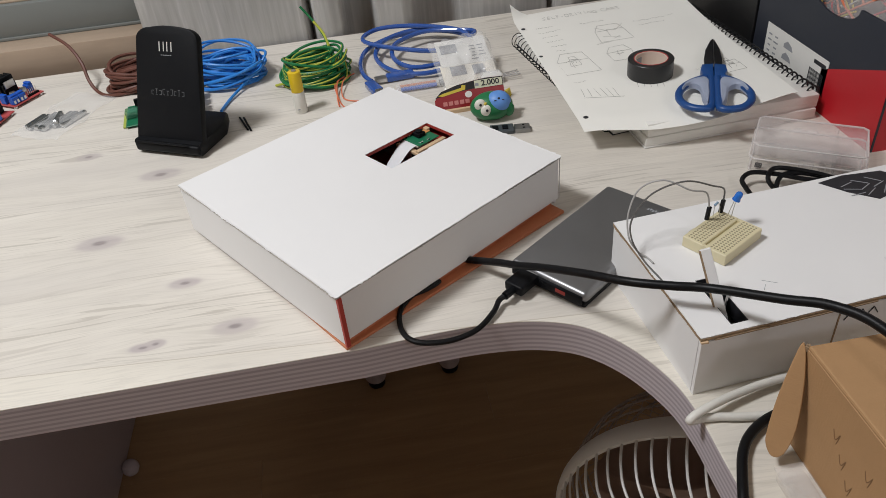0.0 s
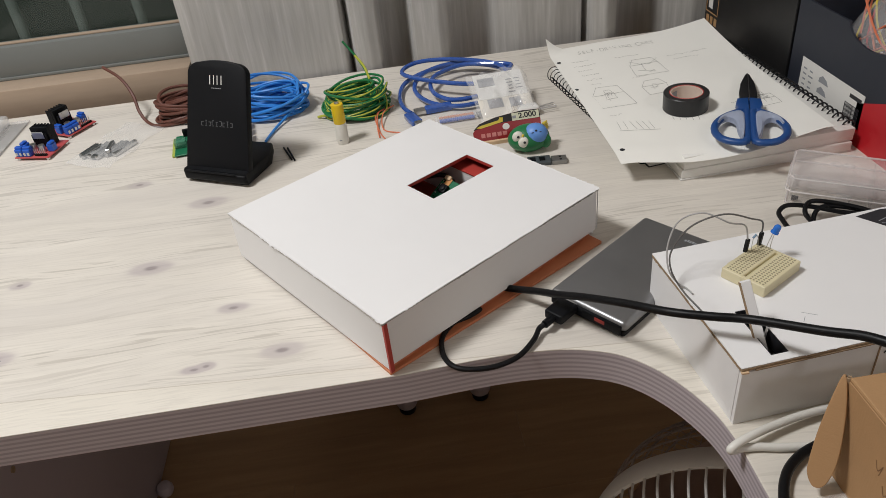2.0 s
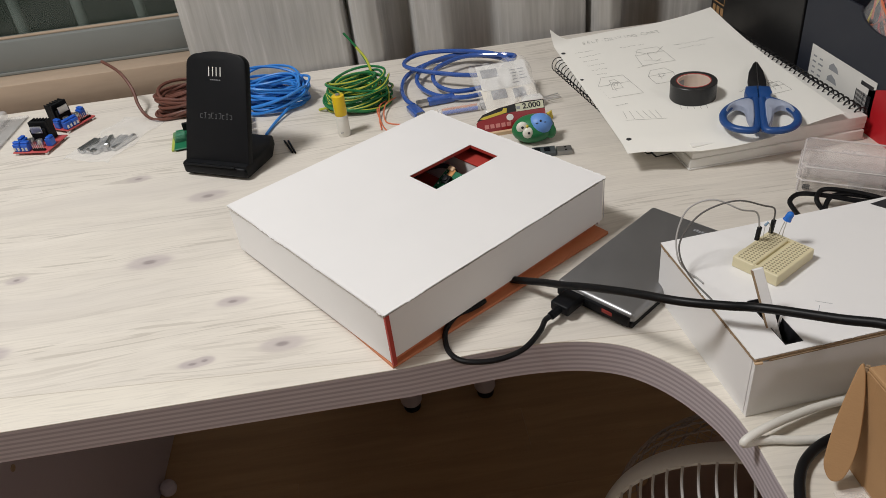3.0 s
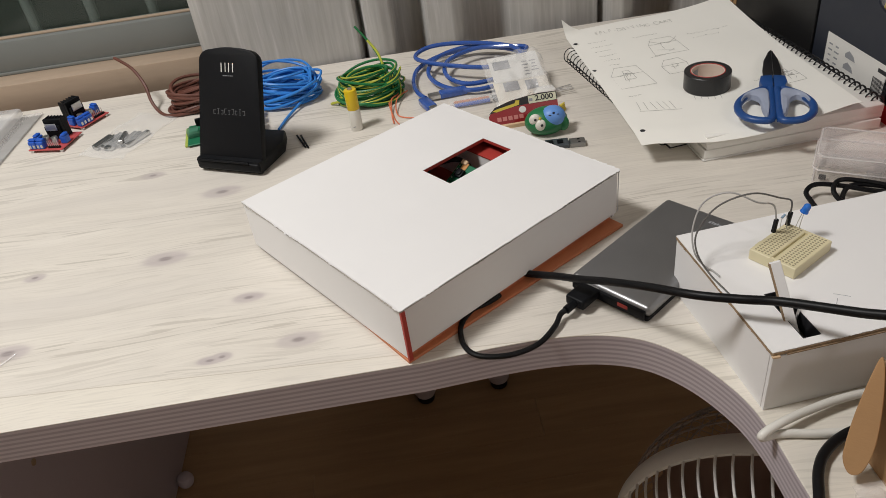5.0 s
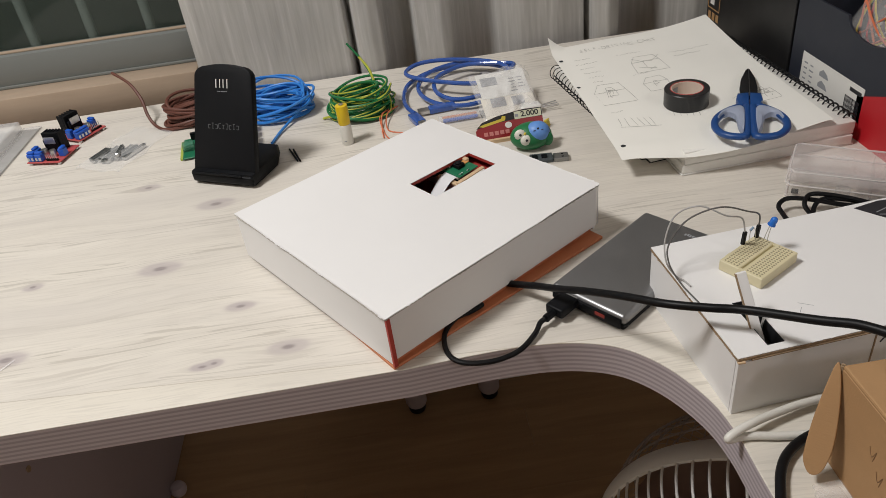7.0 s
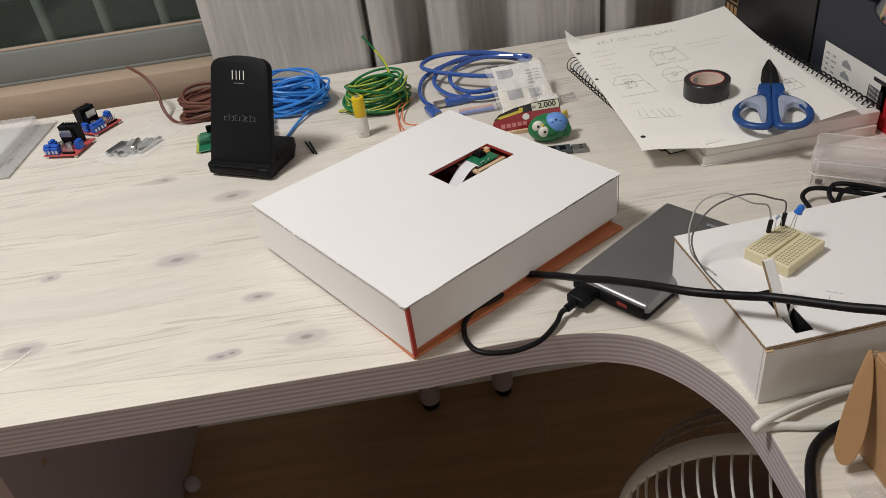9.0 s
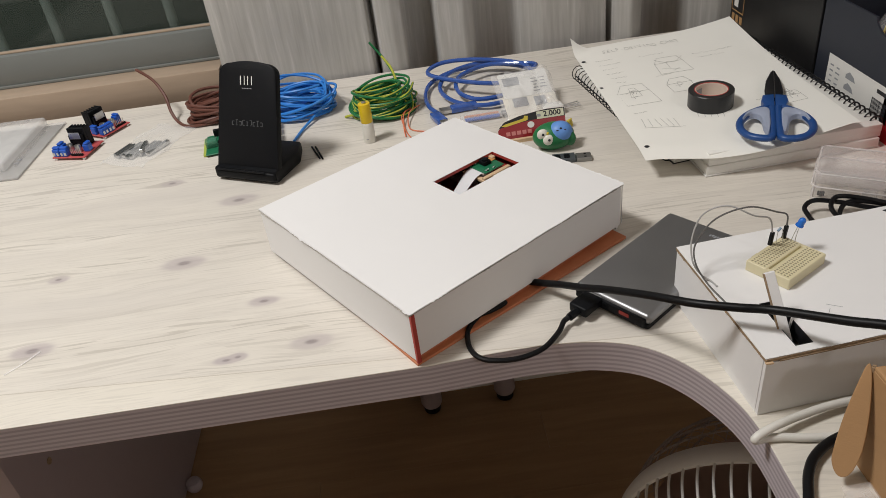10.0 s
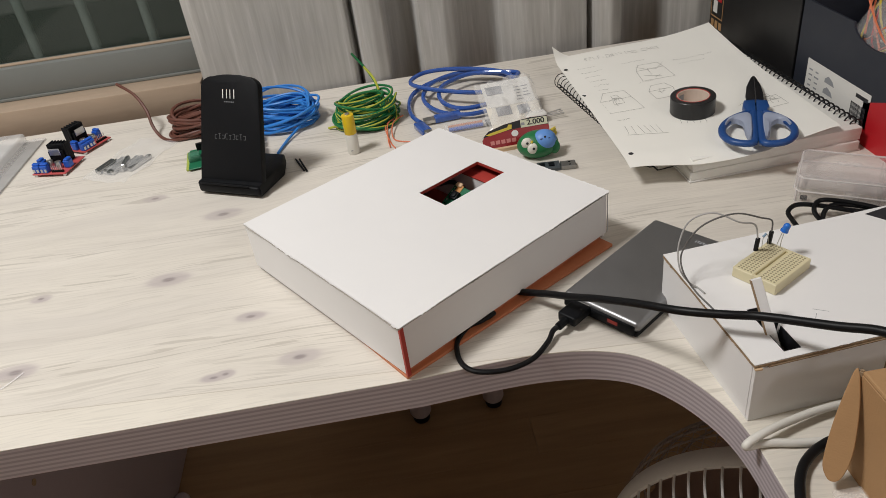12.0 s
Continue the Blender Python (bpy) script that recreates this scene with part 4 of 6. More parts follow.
def wires():
    coil("brown_wire_hank", pose(-0.018, 0.545, TOP), "hank of brown insulated wire with one raised end", BROWN_WIRE, 0.044, 0.0021, 17, 5, 0.72, 0.030,
         [([(-0.114, 0.066, 0.056), (-0.088, 0.04, 0.047), (-0.072, 0.018, 0.031), (-0.066, 0.003, 0.013), (-0.055, -0.012, 0.0025), (-0.035, -0.03, 0.0025), (0.0, -0.03, 0.004)], BROWN_WIRE)])
    coil("blue_wire_hank", pose(0.0955, 0.520, TOP), "hank of bright blue insulated wire", BLUE_WIRE, 0.044, 0.0017, 26, 8, 0.82, 0.038,
         [([(-0.007, -0.0945, 0.002), (0.002, -0.066, 0.003), (0.015, -0.04, 0.006), (0.032, -0.018, 0.016), (0.038, 0.01, 0.018)], BLUE_WIRE),
          ([(-0.038, -0.02, 0.01), (-0.046, 0.02, 0.026), (-0.02, 0.045, 0.034), (0.02, 0.042, 0.031), (0.038, 0.01, 0.022)], BLUE_WIRE)])
    coil("green_wire_hank", pose(0.1985, 0.484, TOP), "hank of green and yellow striped earth wire", GREEN_WIRE, 0.0385, 0.0016, 30, 11, 0.90, 0.032,
         [([(-0.006, 0.068, 0.068), (0.010, 0.058, 0.047), (0.021, 0.028, 0.032), (0.019, -0.005, 0.024), (0.0, -0.03, 0.016)], GREEN_WIRE),
          ([(0.0075, 0.060, 0.050), (0.0175, 0.043, 0.040), (0.0225, 0.020, 0.031)], YELLOW_WIRE),
          ([(-0.048, -0.008, 0.002), (-0.035, -0.016, 0.006), (-0.01, -0.03, 0.008)], YELLOW_WIRE)], YELLOW_WIRE)
    o = thing("orange_wires", pose(0.226, 0.43, TOP), "thin orange wires lying behind the box", "wire")
    for pts in ([(0.015, 0.04, 0.004), (0.0, 0.02, 0.008), (-0.003, -0.01, 0.002), (-0.002, -0.035, 0.0012)], [(0.02, 0.045, 0.004), (0.006, 0.02, 0.007), (0.004, -0.015, 0.0013), (0.024, -0.03, 0.0013)],
                [(0.01, 0.042, 0.004), (-0.004, 0.018, 0.005), (-0.001, -0.02, 0.0013), (0.004, -0.04, 0.0012)]):
        part("lead", bm_tube(smooth_path(pts, 6), 0.0008, 6), ORANGE_WIRE, o)
    u = thing("blue_usb_cable", pose(0, 0, TOP), "translucent blue usb cable coiled on the desk", "cable")
    pts = [(0.2655, 0.438, 0.006), (0.2575, 0.462, 0.005), (0.256, 0.50, 0.004), (0.268, 0.545, 0.006), (0.305, 0.575, 0.010), (0.355, 0.575, 0.012), (0.392, 0.545, 0.012), (0.398, 0.50, 0.010), (0.375, 0.455, 0.008), (0.330, 0.440, 0.006),
           (0.292, 0.462, 0.006), (0.276, 0.505, 0.010), (0.292, 0.55, 0.018), (0.335, 0.572, 0.020), (0.385, 0.552, 0.020), (0.402, 0.51, 0.018), (0.372, 0.462, 0.014), (0.322, 0.452, 0.012),
           (0.298, 0.482, 0.014), (0.303, 0.525, 0.020), (0.340, 0.552, 0.024), (0.38, 0.54, 0.026), (0.405, 0.515, 0.028), (0.36, 0.474, 0.026), (0.305, 0.497, 0.026), (0.264, 0.545, 0.026), (0.285, 0.577, 0.030), (0.335, 0.570, 0.030), (0.39, 0.532, 0.026), (0.398, 0.48, 0.018)]
    part("lead", bm_tube(smooth_path([(x, y if y < 0.5 else 0.5 + (y - 0.5) * 0.86, 0.003 + z * 0.60) for x, y, z in pts], 6), 0.0029, 10), BLUE_CLEAR, u)
    pl = part("plug", bm_box(0.013, 0.028, 0.008, (0, 0, 0), 0.0018, 3), BLUE_CLEAR, u, "blue moulded plug", pose(0.2665, 0.424, 0.001, 0, 0, 18))
    part("plug_metal", bm_box(0.0085, 0.008, 0.0075, (0, -0.0175, 0.0004), 0.0005, 1), STEEL, pl, "square steel plug")
    p2 = part("plug", bm_box(0.034, 0.012, 0.008, (0, 0, 0), 0.002, 3), BLUE_CLEAR, u, "blue moulded plug", pose(0.300, 0.4475, 0.001, 0, 0, 6))
    part("plug_metal", bm_box(0.014, 0.0115, 0.0045, (-0.0235, 0, 0.0016), 0.0004, 1), STEEL, p2, "flat steel plug")


def raspberry():
    r = thing("single_board_computer", pose(0.0205, 0.450, TOP, 0, 0, 8), "green single board computer behind the charging stand", "circuit board")
    part("board", bm_box(0.085, 0.056, 0.0016, (0, 0, 0.002), 0.0006, 1), PCB_GREEN, r, smooth=False)
    part("edge_case", bm_box(0.006, 0.05, 0.003, (-0.043, 0, 0), 0.001), surface("lime_plastic", (0.38, 0.45, 0.08), 0.4), r, "lime plastic edge")
    for y in (-0.018, 0.0, 0.018):
        q = part("port", bm_box(0.018, 0.0145, 0.0155, (0.037, y, 0.0036), 0.0005, 1), STEEL, r, "steel port", smooth=False)
        part("port_opening", bm_box(0.0006, 0.0115, 0.012, (0.0462, y, 0.0054)), BLACK, q)
    part("pin_header", bm_box(0.05, 0.005, 0.0085, (-0.008, 0.0245, 0.0036)), BLACK, r, smooth=False)
    part("card_slot", bm_box(0.014, 0.013, 0.009, (-0.035, -0.004, 0.0036), 0.001), glassy("green_clear_plastic", (0.12, 0.32, 0.22), 0.1, 0.5), r)
    rnd = random.Random(6)
    for i in range(14):
        part("chip", bm_box(rnd.uniform(0.003, 0.011), rnd.uniform(0.003, 0.009), 0.0014, (rnd.uniform(-0.034, 0.02), rnd.uniform(-0.02, 0.018), 0.0036)), BLACK, r, smooth=False)


def charging_stand():
    # own frame: x along its front, y to its back
    s = thing("charging_stand", pose(0.0420, 0.3385, TOP, 0, 0, -27.0), "black upright wireless phone charging stand", "charger")
    W2 = 0.0815
    o = [(-W2 / 2, 0.0), (W2 / 2, 0.0), (W2 / 2, 0.050), (W2 / 2 - 0.012, 0.074), (-W2 / 2 + 0.012, 0.074), (-W2 / 2, 0.050)]
    part("base", bm_prism(o, 0.0015, 0.0165, 0.003), BLACK, s)
    part("rubber_pad", bm_prism([(x * 0.85, 0.004 + y * 0.88) for x, y in o], 0.0, 0.002), RUBBER, s)
    # back plate: rounded top corners, leaning back
    h, r = 0.1215, 0.016
    pts = [(-W2 / 2, 0.0), (W2 / 2, 0.0)]
    w2 = W2 / 2 - 0.0035
    pts += [(w2 - r + r * math.cos(a), h - r * 0.75 + r * 0.75 * math.sin(a)) for a in np.linspace(0, math.pi / 2, 8)]
    pts += [(x, h + 0.0022 * (1 - (x / (w2 - r)) ** 2)) for x in np.linspace(w2 - r, -w2 + r, 8)[1:-1]]
    pts += [(-w2 + r - r * math.sin(a), h - r * 0.75 + r * 0.75 * math.cos(a)) for a in np.linspace(0, math.pi / 2, 8)]
    plate = bm_prism(pts, -0.0045, 0.0045, 0.0014)
    lean = pose(0, 0.0065, 0.006, STAND_LEAN, 0, 0)
    bp = part("back_plate", plate, BLACK, s, "matte black back plate", lean)
    part("ledge", bm_box(W2 - 0.002, 0.0065, 0.010, (0, 0.0010, 0.0040), 0.0024, 3), BLACK, s, "lower ledge for a phone")
    part("ledge_lip", bm_tube([(-W2 / 2 + 0.006, -0.0030, 0.0155), (W2 / 2 - 0.012, -0.0030, 0.0155)], 0.0010, 8), BLACK, s)
    part("rear_strut", bm_box(0.04, 0.020, 0.05, (0, 0.035, 0.012), 0.004), BLACK, s)
    # brand shown as plain pale strokes, a fainter line of bars beneath
    z = 0.0046
    for x0, w, h0 in ((-0.0080, 0.0010, 0.0095), (-0.0030, 0.0008, 0.0095), (0.0014, 0.0009, 0.0095), (0.0064, 0.0010, 0.0095)):
        part("mark", bm_box(w, h0, 0.0002, (x0, 0.103, z)), LABEL_WHITE, bp, "plain pale mark", smooth=False)
    for i in range(6):
        part("mark", bm_box(0.0016, 0.0007, 0.0002, (-0.0055 + i * 0.0022, 0.0945, z)), PRINT_GREY, bp, smooth=False)
    for i in range(9):
        q = -0.018 + i * 0.0046
        part("print_bar", bm_box(0.0026, 0.0006, 0.0002, (q, 0.0585 + 0.0016 * (i % 2), z)), STAND_PRINT, bp, smooth=False)
        part("print_bar", bm_box(0.0006, 0.0045, 0.0002, (q + 0.0014 * (i % 3 - 1), 0.0565 + 0.001 * (i % 2), z)), STAND_PRINT, bp, smooth=False)
        part("print_bar", bm_box(0.0020, 0.0006, 0.0002, (q, 0.0545, z)), STAND_PRINT, bp, smooth=False)


STAND_LEAN = 66


def battery():
    b = thing("battery", pose(0.1812, 0.3985, TOP), "standing battery with yellow upper and white lower half", "battery")
    part("lower_sleeve", bm_cyl(0.0071, 0.0255, (0, 0, 0.0), 28, 0.0006), BATTERY_WHITE, b, "white lower half")
    part("upper_sleeve", bm_cyl(0.00712, 0.0235, (0, 0, 0.0252), 28, 0.0008), YELLOW, b, "yellow upper half")
    part("terminal", bm_cyl(0.0027, 0.0016, (0, 0, 0.0487), 16, 0.0004), STEEL, b)
    part("mark", bm_box(0.003, 0.0004, 0.0008, (-0.002, -0.0071, 0.0055)), PRINT_GREY, b, smooth=False)
    for i, (x, y, a) in enumerate(((0.1165, 0.3865, 108), (0.1205, 0.3845, 106))):
        single("steel_pin", bm_tube([(-0.018, 0, 0.0015), (0.010, 0, 0.0015), (0.018, 0, 0.0011)], 0.0011, 8), BLACK, pose(x, y, TOP, 0, 0, a), "short black pin lying on the desk", "pin", "loose pins")


def small_things():
    # red and blue pens in a clear sleeve
    for y, m, l in ((0.0, ORANGE_BOARD, "red"), (-0.0075, BLUE_PLASTIC, "blue")):
        p = thing("marker_refill", pose(0.325, 0.419 + y, TOP, 0, 0, 2), "thin %s refill tube in clear plastic" % l, "pen", "refill tubes")
        part("core", bm_tube([(-0.028, 0, 0.0035), (0.014, 0, 0.0035)], 0.0022, 10), m, p, l + " ink core")
        part("tube", bm_tube([(-0.033, 0, 0.0035), (0.030, 0, 0.0035)], 0.0034, 12), CLEAR, p, "clear tube")
        part("tip", bm_tube([(0.018, 0, 0.0035), (0.030, 0, 0.0035)], 0.002, 10), BLACK, p)
    # clear bag with a printed slip, propped up
    b = thing("blister_bag", pose(0.377, 0.428, TOP, 0, 0, 4), "clear bag with a white printed slip inside", "plastic bag")
    tilt = pose(0, 0.002, 0.0165, 25, 0, 0)
    part("film", crumpled(34, 32, 0.072, 0.080, 0.017, 7.0, 0.010), CLEAR, b, "crumpled clear film", tilt)
    part("slip", bm_box(0.060, 0.040, 0.0006, (0, 0.014, 0.0048)), LABEL_WHITE, b, "white printed slip", tilt, False)
    part("card", bm_box(0.064, 0.034, 0.0006, (0, -0.021, 0.0044)), surface("cream_card", (0.78, 0.74, 0.66), 0.6), b, "cream printed card", tilt, False)
    part("print", bm_box(0.020, 0.013, 0.0003, (-0.016, 0.020, 0.0057)), PRINT_GREY, b, "grey printed picture", tilt, False)
    part("print", bm_box(0.018, 0.014, 0.0003, (-0.012, -0.014, 0.0052)), PRINT_GREY, b, "grey printed picture", tilt, False)
    part("print", bm_box(0.014, 0.014, 0.0003, (0.012, -0.016, 0.0052)), PRINT_GREY, b, "grey printed picture", tilt, False)
    rnd = random.Random(12)
    for i in range(9):
        part("print", bm_box(0.004 + rnd.random() * 0.006, 0.0012, 0.0002, (0.012 + (i % 2) * 0.010, 0.020 - (i // 2) * 0.005, 0.0057)), PRINT_GREY, b, "", tilt, False)
    # white plug with steel prongs
    p = thing("pin_plug", pose(0.402, 0.4035, TOP, 0, 0, 6), "white plastic plug with three steel prongs", "connector")
    part("body", bm_box(0.026, 0.016, 0.012, (0, 0, 0), 0.003, 3), PALE_PLASTIC, p)
    for y in (-0.005, 0.0, 0.005):
        part("prong", bm_tube([(0.012, y * 0.6, 0.006), (0.034, y * 1.1, 0.007)], 0.0008, 8), STEEL, p)
    # red pack card, leaning against the bag
    c = thing("pack_card", pose(0.3665, 0.346, TOP, 0, 0, 1.5), "red printed product card with a cream price label", "packaging")
    up = pose(0, 0, 0.001, 60, 0, 0) @ Matrix.Diagonal((1, 0.88, 1, 1))
    part("card", bm_prism([(-0.038, 0.0), (0.040, 0.0), (0.040, 0.0325), (0.020, 0.0335), (0.006, 0.032), (-0.012, 0.0295), (-0.030, 0.024), (-0.038, 0.014)], -0.0004, 0.0004), PACK_RED, c, "red card", up, False)
    part("price_label", bm_box(0.031, 0.0095, 0.0003, (0.0235, 0.0268, 0.0005)), PRICE_CREAM, c, "cream price label", up, False)
    lettering("price_figures", "2.000", 0.0092, INK, c, up @ pose(0.0255, 0.0272, 0.0010), thin=-0.0002)
    part("price_sign", bm_box(0.004, 0.0035, 0.0002, (0.0105, 0.0266, 0.0008)), PRINT_GREY, c, "", up, False)
    part("dark_band", bm_prism([(-0.0375, 0.0165), (-0.020, 0.0205), (0.008, 0.0225), (0.040, 0.0215), (0.040, 0.0324), (0.020, 0.0334), (0.006, 0.0319), (-0.012, 0.0294), (-0.030, 0.0239)], 0.0004, 0.0005), DARK_CARD, c, "black upper band", up, False)
    part("brand_shape", bm_prism([(-0.0335, 0.0195), (-0.0290, 0.0180), (-0.003, 0.0228), (-0.002, 0.0280), (-0.006, 0.0288), (-0.0075, 0.0255), (-0.0285, 0.0215)], 0.0005, 0.0008), PACK_YELLOW, c, "plain yellow brand shape", up, False)
    part("print_dot", bm_cyl(0.004, 0.0003, (0.000, 0.0165, 0.0004), 20), LABEL_WHITE, c, "", up, False)
    for i in range(5):
        part("print_bar", bm_box(0.0045, 0.005, 0.0003, (-0.027 + i * 0.0062, 0.0085, 0.0004)), surface("pale_red_print", (0.55, 0.20, 0.18), 0.4) if i == 0 else bpy.data.materials["pale_red_print"], c, "", up, False)
    part("card_foot", bm_box(0.078, 0.004, 0.004, (0.0, -0.004, 0.0)), PALE_WOOD, c, "tan bottom edge", smooth=False)
    owl()
    d = thing("usb_dongle", pose(0.399, 0.2815, TOP, 0, 0, -6), "small usb stick with steel plug and dark board", "usb stick")
    part("board", bm_box(0.024, 0.016, 0.004, (-0.011, 0.002, 0), 0.0006), surface("dark_board", (0.06, 0.07, 0.075), 0.5), d, "dark board", smooth=False)
    part("plug_metal", bm_box(0.016, 0.0125, 0.0048, (0.0095, 0.0, 0), 0.0005, 1), surface("dull_steel", (0.30, 0.30, 0.29), 0.4, 0.9), d, "dull steel plug", smooth=False)
    for y in (-0.003, 0.003):
        part("plug_hole", bm_box(0.0024, 0.002, 0.0003, (0.011, y, 0.0047)), BLACK, d, smooth=False)
    for x in (-0.018, -0.008):
        part("chip", bm_box(0.006, 0.007, 0.001, (x, 0.002, 0.004)), BLACK, d, smooth=False)


def owl():
    """A little owl-shaped pencil sharpener, one mesh in several colours."""
    me_bm = bmesh.new()
    jobs = [(bm_ball(0.0230, 0.0165, 0.0150, (0, 0, 0.0145), 28), 0), (bm_ball(0.0138, 0.0120, 0.0120, (0.0062, -0.0045, 0.0200), 24), 2),
            (bm_ball(0.006, 0.0035, 0.008, (0.0165, -0.010, 0.013), 16), 0),
            (bm_ball(0.0063, 0.0040, 0.0063, (-0.0135, -0.0085, 0.0215), 18), 1), (bm_ball(0.0063, 0.0038, 0.0063, (-0.0080, -0.0130, 0.0165), 18), 1),
            (bm_ball(0.0015, 0.0012, 0.0015, (-0.0138, -0.0122, 0.0230), 10), 4), (bm_ball(0.0015, 0.0012, 0.0015, (-0.0080, -0.0166, 0.0178), 10), 4),
            (bm_cyl(0.0026, 0.005, (-0.0078, -0.0095, 0.0225), 10, r2=0.0004, m=pose(0, 0, 0, 75, 0, -20)), 3),
            (bm_ball(0.0014, 0.0010, 0.0014, (0.0055, -0.0130, 0.0280), 10), 4), (bm_ball(0.0018, 0.0006, 0.0005, (0.0015, -0.0138, 0.0265), 8), 4), (bm_ball(0.0018, 0.0006, 0.0005, (0.0095, -0.0138, 0.0265), 8), 4)]
    for i in range(5):
        a = i / 4 - 0.5
        jobs.append((bm_cyl(0.0022, 0.006, (0.0175 + a * 0.003, 0.004 + a * 0.006, 0.0225 - a * 0.010), 8, r2=0.0006, m=pose(0, 0, 0, 0, 60, 20)), 3))
    mats = []
    for b, k in jobs:
        n0 = len(me_bm.faces)
        joined(me_bm, b)
        mats += [k] * (len(me_bm.faces) - n0)
    me_bm.faces.ensure_lookup_table()
    for f, k in zip(me_bm.faces, mats):
        f.material_index = k
    me = mesh_of("owl_sharpener", me_bm, GREEN_TOY)
    for m in (TOY_WHITE, TOY_BLUE, PACK_YELLOW, INK):
        me.materials.append(m)
    ob = new("owl_sharpener", me)
    ob.matrix_basis = pose(0.3845, 0.3175, TOP - 0.0005, 0, 0, 0)
    tagged(ob, "green plastic bird-shaped pencil sharpener with blue head", "sharpener")

# ---- things on the desk: paper, tools, boxes ----
SHEET = pose(0.4535, 0.2162, 0.7462, 0, -1.75, -0.3)


def on_sheet(x, y):
    """Plan position to the drawing sheet's own frame."""
    v = SHEET.inverted() @ Vector((x, y, 0.7462 + (x - 0.4535) * 0.0305))
    return v.x, v.y


def sheet_lift(u, v):
    """Curl of the sheet over its support, u across and v along it."""
    return 0.024 * max(0.0, (u * 1.15 + v - 1.55)) ** 1.8 + 0.017 * (max(0.0, v - 0.93) / 0.07 * max(0.0, 0.10 - u) / 0.10) ** 1.3


W3, D3 = 0.2120, 0.3150


def pencil(name, lines, parent, r=0.00024):
    bm = bmesh.new()
    for line in lines:
        p = [on_sheet(x, y) for x, y in line]
        p = [(x, y, 0.00022 + sheet_lift(x / W3, y / D3)) for x, y in p]
        wob = [(x + 0.0005 * noise.noise((x * 400, y * 400, 1.0)), y + 0.0005 * noise.noise((x * 400, y * 400, 4.0)), z) for x, y, z in smooth_path(p, 4)]
        bm_tube(wob, r, 4, bm, flat=0.25)
    part(name, bm, PENCIL, parent, smooth=False)


def boxed(x0, y0, x1, y1, rnd):
    """A hand-drawn box in rough perspective."""
    j = lambda: rnd.uniform(-0.002, 0.002)
    w, h = x1 - x0, y0 - y1
    a, b, c, d = (x0 + j(), y1 + j()), (x1 + j(), y1 + j()), (x1 + j(), y0 - h * 0.35 + j()), (x0 + j(), y0 - h * 0.35 + j())
    e, f = (x0 + w * 0.25, y0 + j()), (x1 - w * 0.1, y0 + j())
    return [[a, b], [b, c], [c, d], [d, a], [d, e], [e, f], [f, c], [(x0 + w * 0.4, y1 + h * 0.3), (x0 + w * 0.45, y1 + h * 0.7), (x0 + w * 0.7, y1 + h * 0.6)]] + [[(x0 + w * rnd.uniform(0.15, 0.8), y1 + h * rnd.uniform(0.1, 0.7)), (x0 + w * rnd.uniform(0.3, 0.9), y1 + h * rnd.uniform(0.1, 0.7))] for _ in range(2)]


